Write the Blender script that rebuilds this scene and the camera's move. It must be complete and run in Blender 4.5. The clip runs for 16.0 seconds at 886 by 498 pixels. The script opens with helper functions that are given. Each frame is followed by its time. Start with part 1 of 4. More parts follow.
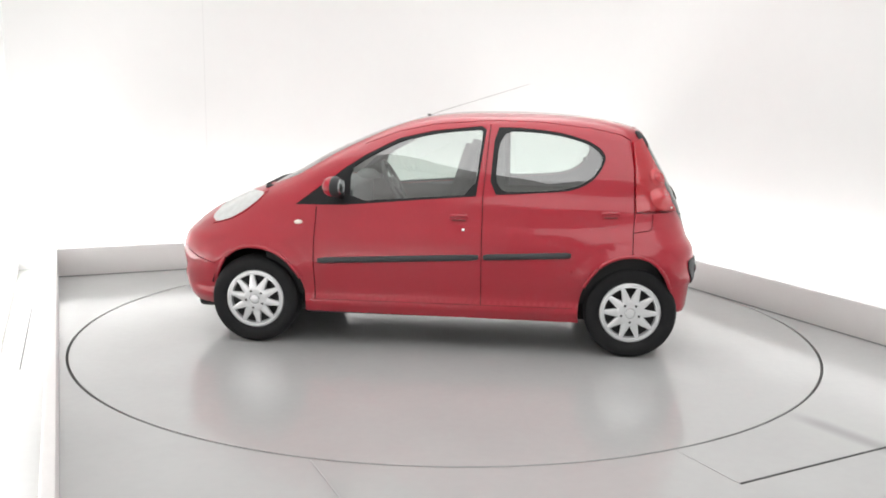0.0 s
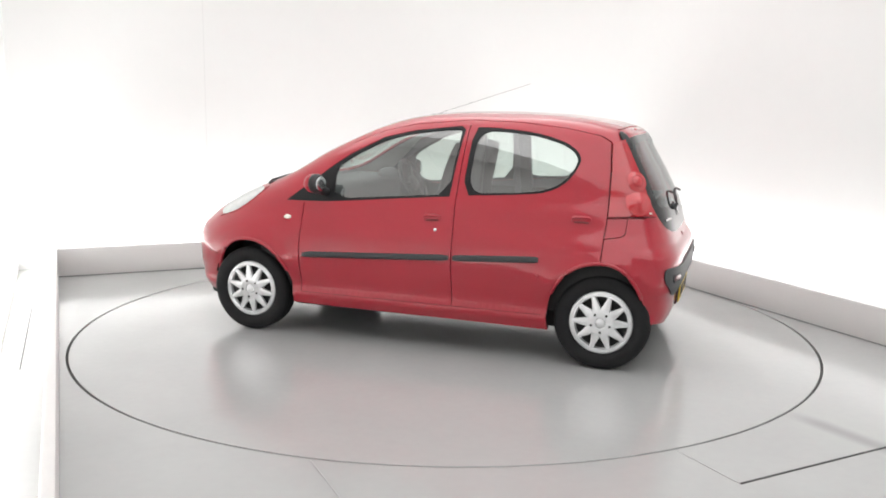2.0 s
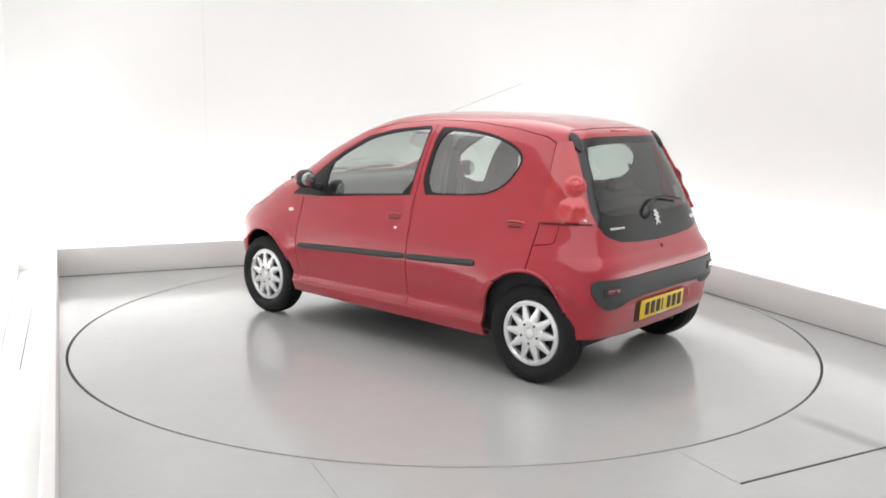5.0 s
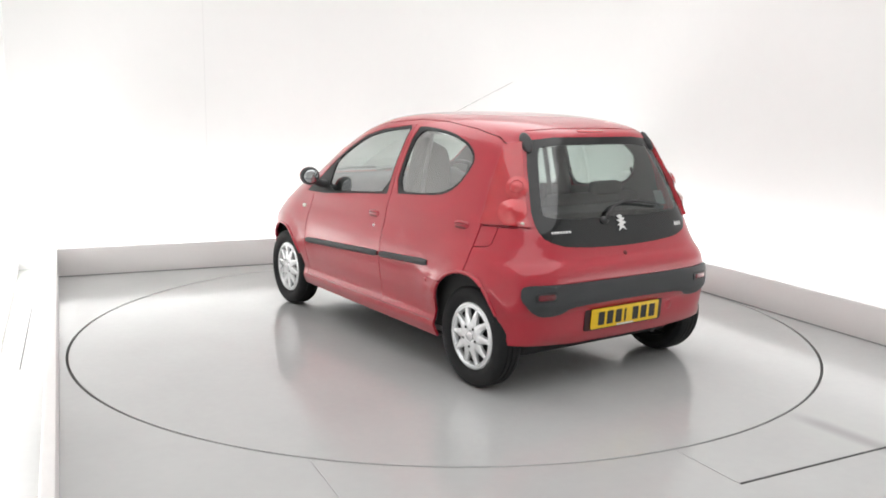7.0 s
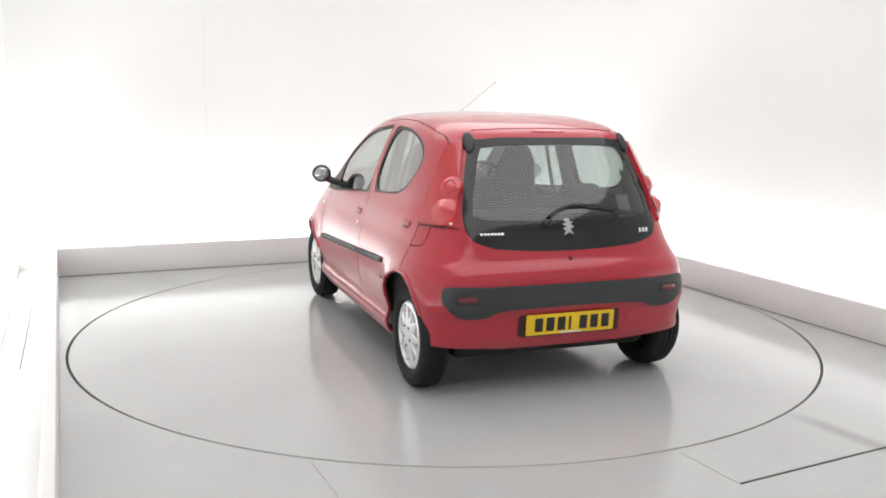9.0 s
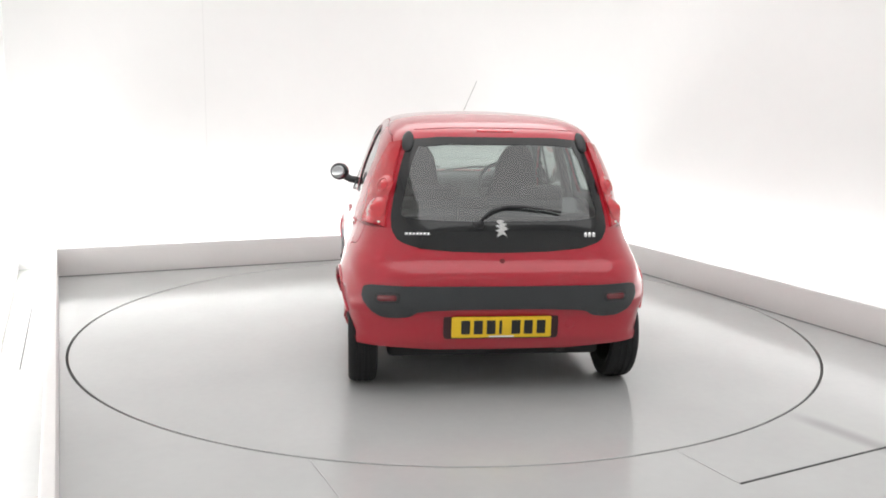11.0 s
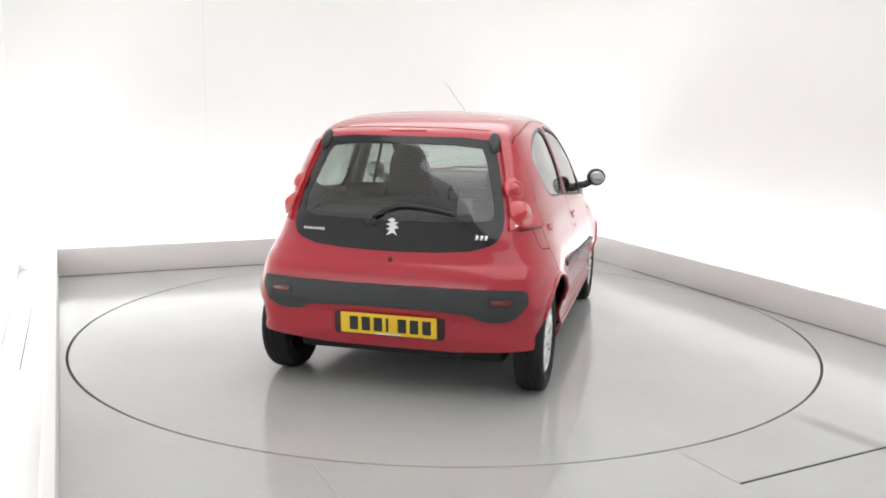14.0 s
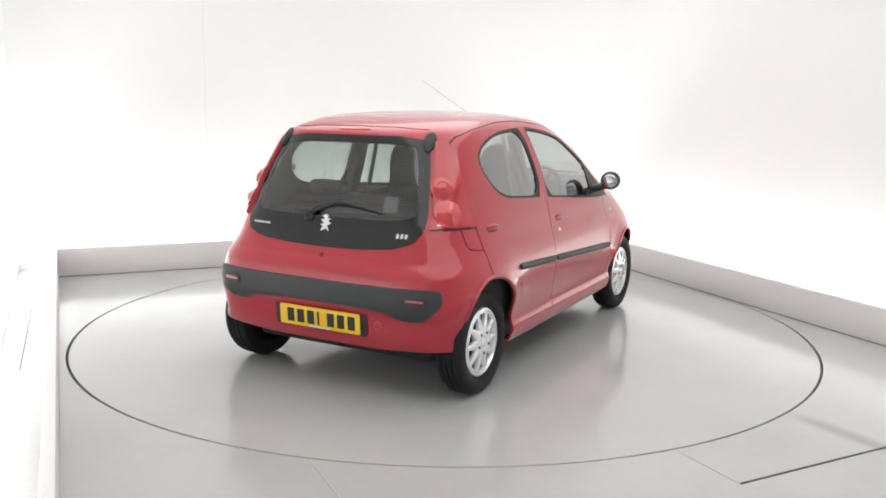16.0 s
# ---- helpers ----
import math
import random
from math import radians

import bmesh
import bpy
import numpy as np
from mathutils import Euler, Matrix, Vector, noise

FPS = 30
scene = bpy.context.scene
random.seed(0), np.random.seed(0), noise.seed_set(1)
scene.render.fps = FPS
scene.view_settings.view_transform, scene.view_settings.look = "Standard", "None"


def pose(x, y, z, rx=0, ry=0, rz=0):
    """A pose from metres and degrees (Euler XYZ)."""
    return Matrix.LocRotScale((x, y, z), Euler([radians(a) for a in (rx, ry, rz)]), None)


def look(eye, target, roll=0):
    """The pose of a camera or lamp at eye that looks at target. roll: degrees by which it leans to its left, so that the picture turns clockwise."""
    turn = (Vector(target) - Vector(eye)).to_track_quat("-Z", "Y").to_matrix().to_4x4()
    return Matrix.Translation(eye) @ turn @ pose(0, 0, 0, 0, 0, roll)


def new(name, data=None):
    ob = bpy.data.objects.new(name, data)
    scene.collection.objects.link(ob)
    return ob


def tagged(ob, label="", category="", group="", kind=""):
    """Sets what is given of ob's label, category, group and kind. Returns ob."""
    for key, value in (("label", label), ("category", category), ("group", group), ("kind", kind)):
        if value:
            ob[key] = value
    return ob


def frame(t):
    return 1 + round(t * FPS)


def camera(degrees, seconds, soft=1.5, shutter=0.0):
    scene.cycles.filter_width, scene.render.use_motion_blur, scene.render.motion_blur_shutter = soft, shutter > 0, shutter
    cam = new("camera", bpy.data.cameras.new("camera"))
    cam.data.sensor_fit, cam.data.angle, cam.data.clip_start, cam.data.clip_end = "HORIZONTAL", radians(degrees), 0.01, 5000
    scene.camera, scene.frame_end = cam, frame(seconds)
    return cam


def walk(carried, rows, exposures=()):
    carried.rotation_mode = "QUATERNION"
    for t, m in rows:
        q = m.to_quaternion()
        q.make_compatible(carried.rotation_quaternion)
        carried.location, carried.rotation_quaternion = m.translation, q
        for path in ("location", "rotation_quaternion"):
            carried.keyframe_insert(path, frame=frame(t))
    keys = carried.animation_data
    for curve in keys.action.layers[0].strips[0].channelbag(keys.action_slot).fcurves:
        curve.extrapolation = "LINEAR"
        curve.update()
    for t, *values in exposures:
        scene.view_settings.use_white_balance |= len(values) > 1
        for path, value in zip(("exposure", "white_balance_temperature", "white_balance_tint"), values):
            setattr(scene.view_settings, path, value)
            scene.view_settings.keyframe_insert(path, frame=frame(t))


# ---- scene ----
# A red five-door hatchback turning on a round table in a white photo booth. The camera stands still.
cam = camera(54.241, 16.0, soft=1.8)
EYE = (0.0, -5.895, 1.518)
PAN, TILT, ROLL = -0.180, -9.540, 0.859          # degrees
AIM = (EYE[0] + math.sin(radians(PAN)) * math.cos(radians(TILT)),
       EYE[1] + math.cos(radians(PAN)) * math.cos(radians(TILT)),
       EYE[2] + math.sin(radians(TILT)))
VIEW = look(EYE, AIM, ROLL)
walk(cam, [(0, VIEW), (16, VIEW)])

# the booth stands at an angle to the camera: u runs along the rear kerb, v towards it
BOOTH = pose(0, 0, 0, 0, 0, 24)
KERB_L, KERB_R, KERB_B, KERB_H = -2.475, 2.455, 2.605, 0.243
WALL_L, WALL_R, WALL_B, WALL_F, WALL_H = -2.80, 2.83, 3.065, -6.6, 3.3
TABLE_R = 2.440

# ---------- light ----------
world = bpy.data.worlds.new("world")
scene.world = world
world.use_nodes = True
world.node_tree.nodes["Background"].inputs[0].default_value = (1, 1, 1, 1)
world.node_tree.nodes["Background"].inputs[1].default_value = 0.05
scene.view_settings.exposure = 0.0


def area(name, m, sx, sy, watts, color=(1, 1, 1), spread=180):
    d = bpy.data.lights.new(name, "AREA")
    d.shape, d.size, d.size_y, d.energy, d.color, d.spread = "RECTANGLE", sx, sy, watts, color, radians(spread)
    ob = new(name, d)
    ob.matrix_world = m
    return ob


# tubes in the cove behind each kerb, shining up the walls
COVE = 10
area("cove_lamp", BOOTH @ pose(0.08, KERB_B + 0.24, 0.06, 180, 0, 0), 5.5, 0.14, COVE * 5.5)
area("cove_lamp", BOOTH @ pose(KERB_L - 0.15, -0.9, 0.06, 180, 0, 90), 8.4, 0.10, COVE * 8.4 * 0.8)
area("cove_lamp", BOOTH @ pose(KERB_R + 0.19, -0.85, 0.06, 180, 0, 90), 8.4, 0.14, COVE * 8.4 * 0.75)
# wide soft ceiling light over the table
area("ceiling_lamp", BOOTH @ pose(0.0, -1.6, WALL_H - 0.06), 4.2, 7.6, 132)


# ---------- materials ----------
def mat(name, color, rough=0.5, metal=0.0, coat=0.0, vary=0.0, scale=8.0, bump=0.0, bscale=200.0, rvary=0.0,
        stretch=(1, 1, 1), spec=0.5, coat_rough=0.04):
    m = bpy.data.materials.new(name)
    m.use_nodes = True
    nt = m.node_tree
    b = nt.nodes["Principled BSDF"]
    b.inputs["Base Color"].default_value = (*color, 1)
    b.inputs["Roughness"].default_value = rough
    b.inputs["Metallic"].default_value = metal
    b.inputs["Coat Weight"].default_value = coat
    b.inputs["Coat Roughness"].default_value = coat_rough
    b.inputs["Specular IOR Level"].default_value = spec
    tc = nt.nodes.new("ShaderNodeTexCoord")
    mp = nt.nodes.new("ShaderNodeMapping")
    mp.inputs["Scale"].default_value = stretch
    nt.links.new(tc.outputs["Object"], mp.inputs["Vector"])
    if vary or rvary:
        big = nt.nodes.new("ShaderNodeTexNoise")
        big.inputs["Scale"].default_value = scale
        big.inputs["Detail"].default_value = 6
        fine = nt.nodes.new("ShaderNodeTexNoise")
        fine.inputs["Scale"].default_value = scale * 14
        fine.inputs["Detail"].default_value = 3
        nt.links.new(mp.outputs[0], big.inputs["Vector"])
        nt.links.new(mp.outputs[0], fine.inputs["Vector"])
        mixn = nt.nodes.new("ShaderNodeMath")
        mixn.operation = "MULTIPLY_ADD"
        mixn.inputs[1].default_value = 0.35
        nt.links.new(fine.outputs["Fac"], mixn.inputs[0])
        nt.links.new(big.outputs["Fac"], mixn.inputs[2])
        if vary:
            ramp = nt.nodes.new("ShaderNodeMapRange")
            ramp.inputs["From Min"].default_value, ramp.inputs["From Max"].default_value = 0.35, 1.0
            ramp.inputs["To Min"].default_value, ramp.inputs["To Max"].default_value = 1 - vary, 1 + vary
            nt.links.new(mixn.outputs[0], ramp.inputs["Value"])
            mul = nt.nodes.new("ShaderNodeVectorMath")
            mul.operation = "SCALE"
            mul.inputs[0].default_value = color
            nt.links.new(ramp.outputs[0], mul.inputs["Scale"])
            nt.links.new(mul.outputs[0], b.inputs["Base Color"])
        if rvary:
            rr = nt.nodes.new("ShaderNodeMapRange")
            rr.inputs["From Min"].default_value, rr.inputs["From Max"].default_value = 0.35, 1.0
            rr.inputs["To Min"].default_value, rr.inputs["To Max"].default_value = max(0.02, rough - rvary), rough + rvary
            nt.links.new(mixn.outputs[0], rr.inputs["Value"])
            nt.links.new(rr.outputs[0], b.inputs["Roughness"])
    if bump:
        bn = nt.nodes.new("ShaderNodeTexNoise")
        bn.inputs["Scale"].default_value = bscale
        bn.inputs["Detail"].default_value = 4
        nt.links.new(mp.outputs[0], bn.inputs["Vector"])
        bp = nt.nodes.new("ShaderNodeBump")
        bp.inputs["Strength"].default_value = bump
        bp.inputs["Distance"].default_value = 0.002
        nt.links.new(bn.outputs["Fac"], bp.inputs["Height"])
        nt.links.new(bp.outputs[0], b.inputs["Normal"])
    return m


def glass(name, tint, base=0.08, rough=0.0, power=4.0):
    m = bpy.data.materials.new(name)
    m.use_nodes = True
    nt = m.node_tree
    nt.nodes.remove(nt.nodes["Principled BSDF"])
    tr = nt.nodes.new("ShaderNodeBsdfTransparent")
    tr.inputs[0].default_value = (*tint, 1)
    gl = nt.nodes.new("ShaderNodeBsdfGlossy")
    gl.inputs["Roughness"].default_value = rough
    lw = nt.nodes.new("ShaderNodeLayerWeight")
    lw.inputs["Blend"].default_value = 0.5
    pw = nt.nodes.new("ShaderNodeMath")
    pw.operation, pw.inputs[1].default_value = "POWER", power
    fr = nt.nodes.new("ShaderNodeMath")
    fr.operation, fr.inputs[1].default_value, fr.inputs[2].default_value = "MULTIPLY_ADD", 0.98 - base, base
    nt.links.new(lw.outputs["Facing"], pw.inputs[0])
    nt.links.new(pw.outputs[0], fr.inputs[0])
    mx = nt.nodes.new("ShaderNodeMixShader")
    nt.links.new(fr.outputs[0], mx.inputs[0])
    nt.links.new(tr.outputs[0], mx.inputs[1])
    nt.links.new(gl.outputs[0], mx.inputs[2])
    nt.links.new(mx.outputs[0], nt.nodes["Material Output"].inputs[0])
    return m


M_WALL = mat("white_wall_paint", (0.80, 0.80, 0.79), 0.75, vary=0.015, scale=0.9, bump=0.03, bscale=60)
M_CEIL = mat("white_ceiling_paint", (0.8, 0.8, 0.79), 0.8, vary=0.01, scale=1)
M_FLOOR = mat("grey_floor_coating", (0.445, 0.45, 0.445), 0.17, vary=0.05, scale=1.3, rvary=0.03, bump=0.02, bscale=30, spec=0.6)
M_TABLE = mat("grey_table_coating", (0.445, 0.45, 0.445), 0.15, vary=0.05, scale=1.6, rvary=0.03, bump=0.02, bscale=30, spec=0.6)


def add_mark(m, a, b, half, strength):
    """A soft dark streak in the floor coating's colour, from a to b in the floor's own space."""
    nt = m.node_tree
    bs = nt.nodes["Principled BSDF"]
    src = bs.inputs["Base Color"].links[0].from_socket
    a, b = Vector(a), Vector(b)
    d = (b - a).normalized()
    tc = nt.nodes.new("ShaderNodeTexCoord")
    mp = nt.nodes.new("ShaderNodeMapping")
    mp.vector_type = "TEXTURE"
    mp.inputs["Location"].default_value = (a.x, a.y, 0)
    mp.inputs["Rotation"].default_value = (0, 0, math.atan2(d.y, d.x))
    mp.inputs["Scale"].default_value = ((b - a).length, half, 1)
    gr = nt.nodes.new("ShaderNodeSeparateXYZ")
    nt.links.new(tc.outputs["Object"], mp.inputs["Vector"])
    nt.links.new(mp.outputs[0], gr.inputs[0])
    ab = nt.nodes.new("ShaderNodeMath")
    ab.operation = "ABSOLUTE"
    nt.links.new(gr.outputs["Y"], ab.inputs[0])
    across = nt.nodes.new("ShaderNodeMapRange")
    across.interpolation_type = "SMOOTHSTEP"
    across.inputs["From Min"].default_value, across.inputs["From Max"].default_value = 0.0, 1.0
    across.inputs["To Min"].default_value, across.inputs["To Max"].default_value = strength, 0.0
    nt.links.new(ab.outputs[0], across.inputs["Value"])
    along = nt.nodes.new("ShaderNodeMapRange")
    along.interpolation_type = "SMOOTHSTEP"
    along.inputs["From Min"].default_value, along.inputs["From Max"].default_value = 0.0, 0.25
    nt.links.new(gr.outputs["X"], along.inputs["Value"])
    end = nt.nodes.new("ShaderNodeMapRange")
    end.interpolation_type = "SMOOTHSTEP"
    end.inputs["From Min"].default_value, end.inputs["From Max"].default_value = 0.75, 1.0
    end.inputs["To Min"].default_value, end.inputs["To Max"].default_value = 1.0, 0.0
    nt.links.new(gr.outputs["X"], end.inputs["Value"])
    both = nt.nodes.new("ShaderNodeMath")
    both.operation = "MULTIPLY"
    nt.links.new(along.outputs[0], both.inputs[0])
    nt.links.new(end.outputs[0], both.inputs[1])
    mu = nt.nodes.new("ShaderNodeMath")
    mu.operation = "MULTIPLY"
    nt.links.new(across.outputs[0], mu.inputs[0])
    nt.links.new(both.outputs[0], mu.inputs[1])
    sub = nt.nodes.new("ShaderNodeMath")
    sub.operation, sub.inputs[0].default_value = "SUBTRACT", 1.0
    nt.links.new(mu.outputs[0], sub.inputs[1])
    sc = nt.nodes.new("ShaderNodeVectorMath")
    sc.operation = "SCALE"
    nt.links.new(src, sc.inputs[0])
    nt.links.new(sub.outputs[0], sc.inputs["Scale"])
    nt.links.new(sc.outputs[0], bs.inputs["Base Color"])


add_mark(M_FLOOR, (0.90, -2.20), (1.02, -3.30), 0.09, 0.26)
M_KERB = mat("pale_grey_kerb_paint", (0.72, 0.70, 0.69), 0.4, vary=0.03, scale=2, bump=0.02)
M_SEAM = mat("dark_joint", (0.06, 0.06, 0.06), 0.8)
M_SEAM_LIGHT = mat("pale_joint", (0.42, 0.42, 0.42), 0.7)

# ---------- mesh helpers ----------


def mesh_of(name, verts, faces, material=None, smooth=False):
    me = bpy.data.meshes.new(name)
    me.from_pydata([tuple(v) for v in verts], [], [tuple(f) for f in faces])
    if material:
        me.materials.append(material)
    if smooth:
        for p in me.polygons:
            p.use_smooth = True
    me.update()
    return me


def part(name, me, material, parent, label="", m=None):
    """Links a mesh or a bmesh as one object under a thing or a part."""
    if isinstance(me, bmesh.types.BMesh):
        bm, me = me, bpy.data.meshes.new(name)
        bm.to_mesh(me)
        bm.free()
    if material and not me.materials:
        me.materials.append(material)
    ob = new(name, me)
    ob.parent = parent
    if m is not None:
        ob.matrix_local = m
    if label:
        tagged(ob, label=label)
    return ob


def box(lo, hi, bevel=0.0, seg=2):
    bm = bmesh.new()
    bmesh.ops.create_cube(bm, size=1)
    for v in bm.verts:
        for i in range(3):
            v.co[i] = lo[i] if v.co[i] < 0 else hi[i]
    if bevel:
        bmesh.ops.bevel(bm, geom=bm.edges[:], offset=bevel, segments=seg, affect="EDGES", profile=0.5)
    for f in bm.faces:
        f.smooth = bool(bevel)
    return bm


def smooth_by_angle(bm, deg=35):
    for f in bm.faces:
        f.smooth = True
    for e in bm.edges:
        if len(e.link_faces) == 2 and e.calc_face_angle(0) > radians(deg):
            e.smooth = False


def setting(name, bm, material, label, category):
    ob = part(name, bm, material, None)
    ob.matrix_world = BOOTH
    return tagged(ob, label=label, category=category, kind="structure")


# ---------- the booth ----------
def ring_floor():
    """The booth floor with a round hole for the table; u, v in booth space."""
    bm = bmesh.new()
    n = 160
    lo, hi = (WALL_L, WALL_F), (WALL_R, WALL_B)
    inner, outer = [], []
    for i in range(n):
        a = 2 * math.pi * i / n
        c, s = math.cos(a), math.sin(a)
        inner.append(bm.verts.new((TABLE_R * c, TABLE_R * s, 0)))
        k = min((hi[0] if c > 0 else -lo[0]) / max(abs(c), 1e-6), (hi[1] if s > 0 else -lo[1]) / max(abs(s), 1e-6))
        outer.append(bm.verts.new((k * c, k * s, 0)))
    low = [bm.verts.new((v.co.x, v.co.y, -0.05)) for v in inner]
    for i in range(n):
        j = (i + 1) % n
        bm.faces.new((inner[i], inner[j], outer[j], outer[i])).normal_flip()
        bm.faces.new((inner[i], low[i], low[j], inner[j]))
    for c in ((lo[0], lo[1]), (hi[0], lo[1]), (hi[0], hi[1]), (lo[0], hi[1])):
        near = sorted(outer, key=lambda v: (v.co.x - c[0]) ** 2 + (v.co.y - c[1]) ** 2)[:2]
        f = bm.faces.new((near[0], near[1], bm.verts.new((c[0], c[1], 0))))
    bmesh.ops.recalc_face_normals(bm, faces=bm.faces[:])
    for f in bm.faces:
        if abs(f.normal.z) > 0.9 and f.normal.z < 0:
            f.normal_flip()
    return bm


setting("floor", ring_floor(), M_FLOOR, "glossy pale grey coated floor round the turntable", "floor")
setting("floor_base", box((WALL_L, WALL_F, -0.14), (WALL_R, WALL_B, -0.06)), M_SEAM, "dark sub-floor in the joint round the table", "floor")

wall_t = 0.12
WALL_ROUND = 1.1


def wall_run(pts, thick):
    """An upright wall along plan points, its inner face to the right of their order."""
    bm = bmesh.new()
    rows = []
    for i, p in enumerate(pts):
        a, b = Vector(pts[max(0, i - 1)]), Vector(pts[min(len(pts) - 1, i + 1)])
        d = (b - a).normalized()
        out = Vector((-d.y, d.x)) * thick
        rows.append([bm.verts.new((p[0] + o.x, p[1] + o.y, z)) for o, z in ((Vector((0, 0)), 0), (Vector((0, 0)), WALL_H), (out, WALL_H), (out, 0))])
    for r0, r1 in zip(rows, rows[1:]):
        for k in range(4):
            bm.faces.new((r0[k], r0[(k + 1) % 4], r1[(k + 1) % 4], r1[k]))
    bm.faces.new(rows[0])
    bm.faces.new(rows[-1])
    bmesh.ops.recalc_face_normals(bm, faces=bm.faces[:])
    smooth_by_angle(bm, 30)
    return bm


def corner_arc():
    """The back wall, turning in one sweep into the side wall."""
    arc = [(WALL_R - WALL_ROUND + WALL_ROUND * math.sin(radians(a)), WALL_B - WALL_ROUND + WALL_ROUND * math.cos(radians(a))) for a in range(0, 91, 5)]
    return [(WALL_L - wall_t, WALL_B)] + arc


setting("wall_north", wall_run(corner_arc(), wall_t), M_WALL, "plain white rear wall with a swept round corner", "wall")
setting("wall_west", box((WALL_L - wall_t, WALL_F, 0), (WALL_L, WALL_B, WALL_H)), M_WALL, "plain white painted side wall washed with light", "wall")
setting("wall_east", box((WALL_R, WALL_F, 0), (WALL_R + wall_t, WALL_B - WALL_ROUND, WALL_H)), M_WALL, "plain white painted side wall washed with light", "wall")
# added behind the camera, out of view, to close the booth
setting("unseen_wall_south", box((WALL_L - wall_t, WALL_F - wall_t, 0), (WALL_R + wall_t, WALL_F, WALL_H)), M_WALL, "plain white wall added out of view to close the booth", "wall")
setting("ceiling", box((WALL_L - wall_t, WALL_F - wall_t, WALL_H), (WALL_R + wall_t, WALL_B + wall_t, WALL_H + 0.1)), M_CEIL,
        "plain white ceiling above the booth", "ceiling")

KT = 0.05
setting("kerb_north", box((KERB_L - KT, KERB_B, 0), (KERB_R + KT, KERB_B + KT, KERB_H), 0.004), M_KERB, "low pale grey kerb hiding the wall lights", "kerb")
setting("kerb_west", box((KERB_L - KT, -5.0, 0), (KERB_L, KERB_B - 0.002, KERB_H), 0.004), M_KERB, "low pale grey kerb hiding the wall lights", "kerb")
setting("kerb_east", box((KERB_R, -5.0, 0), (KERB_R + KT, KERB_B - 0.002, KERB_H), 0.004), M_KERB, "low pale grey kerb hiding the wall lights", "kerb")


def strip(a, b, w, z, h=0.002):
    """A thin raised or inlaid strip from a to b on the floor, world plan."""
    a, b = Vector(a), Vector(b)
    n = (b - a).normalized()
    n = Vector((-n.y, n.x)) * w / 2
    bm = bmesh.new()
    vs = [bm.verts.new((*q, z)) for q in (a + n, a - n, b - n, b + n)]
    f = bm.faces.new(vs)
    r = bmesh.ops.extrude_face_region(bm, geom=[f])
    bmesh.ops.translate(bm, verts=[v for v in r["geom"] if isinstance(v, bmesh.types.BMVert)], vec=(0, 0, h))
    bmesh.ops.recalc_face_normals(bm, faces=bm.faces[:])
    return bm


def floor_seam(name, a, b, w, material, label):
    ob = part(name, strip(a, b, w, 0.0005, 0.0015), material, None)
    return tagged(ob, label=label, category="floor joint", kind="structure")


floor_seam("floor_seam", (-0.567, -2.385), (-0.32, -2.90), 0.006, M_SEAM_LIGHT, "fine joint between two floor plates")
floor_seam("floor_seam", (1.05, -2.22), (1.221, -2.554), 0.004, M_SEAM_LIGHT, "fine joint between two floor plates")
floor_seam("floor_seam", (1.221, -2.554), (2.24, -2.026), 0.012, M_SEAM, "dark open joint between two floor plates")
floor_seam("gutter_seam", (-3.53, 1.45), (-2.394, -1.204), 0.006, M_SEAM, "fine joint at the foot of the side wall")

# ---------- the turntable ----------
table = new("turntable")
tagged(table, label="round pale grey coated turntable flush with the floor", category="turntable")


def disc():
    bm = bmesh.new()
    prof = [(0, 0), (0.8, 0), (1.6, 0), (TABLE_R - 0.018, 0), (TABLE_R - 0.015, -0.003), (TABLE_R - 0.015, -0.045)]
    n = 160
    prev = None
    for r, z in prof:
        ring = [bm.verts.new((r * math.cos(2 * math.pi * i / n), r * math.sin(2 * math.pi * i / n), z)) for i in range(n)] if r else [bm.verts.new((0, 0, 0))]
        if prev:
            for i in range(n):
                j = (i + 1) % n
                if len(prev) == 1:
                    bm.faces.new((prev[0], ring[i], ring[j]))
                else:
                    bm.faces.new((prev[i], ring[i], ring[j], prev[j]))
        prev = ring
    return bm


part("plate", disc(), M_TABLE, table)


def joint_ring():
    bm = bmesh.new()
    n = 160
    rings = []
    for r, z in ((TABLE_R - 0.0148, -0.007), (TABLE_R - 0.009, -0.004), (TABLE_R - 0.002, -0.007)):
        rings.append([bm.verts.new((r * math.cos(2 * math.pi * i / n), r * math.sin(2 * math.pi * i / n), z)) for i in range(n)])
    for r0, r1 in zip(rings, rings[1:]):
        for i in range(n):
            bm.faces.new((r0[i], r1[i], r1[(i + 1) % n], r0[(i + 1) % n]))
    return bm


# ring added to give the table's joint its dark line
part("joint_ring", joint_ring(), M_SEAM, table, "dark ring set in the joint round the edge")

# fine dark joints along the foot of the kerbs
M_FOOT = mat("grey_kerb_joint", (0.20, 0.20, 0.20), 0.8)
setting("kerb_joint_north", box((KERB_L, KERB_B - 0.007, 0.001), (KERB_R - 0.01, KERB_B - 0.001, 0.006)), M_FOOT, "fine grey joint at the foot of the kerb", "joint")
setting("kerb_joint_east", box((KERB_R - 0.007, -3.0, 0.001), (KERB_R - 0.001, 1.2, 0.006)), M_FOOT, "fine grey joint at the foot of the kerb", "joint")

M_WSEAM = mat("wall_panel_joint", (0.70, 0.70, 0.69), 0.8)
setting("wall_seam", box((-1.133, WALL_B - 0.002, 0.3), (-1.129, WALL_B - 0.0005, WALL_H - 0.01)), M_WSEAM, "fine upright joint in the white wall", "joint")

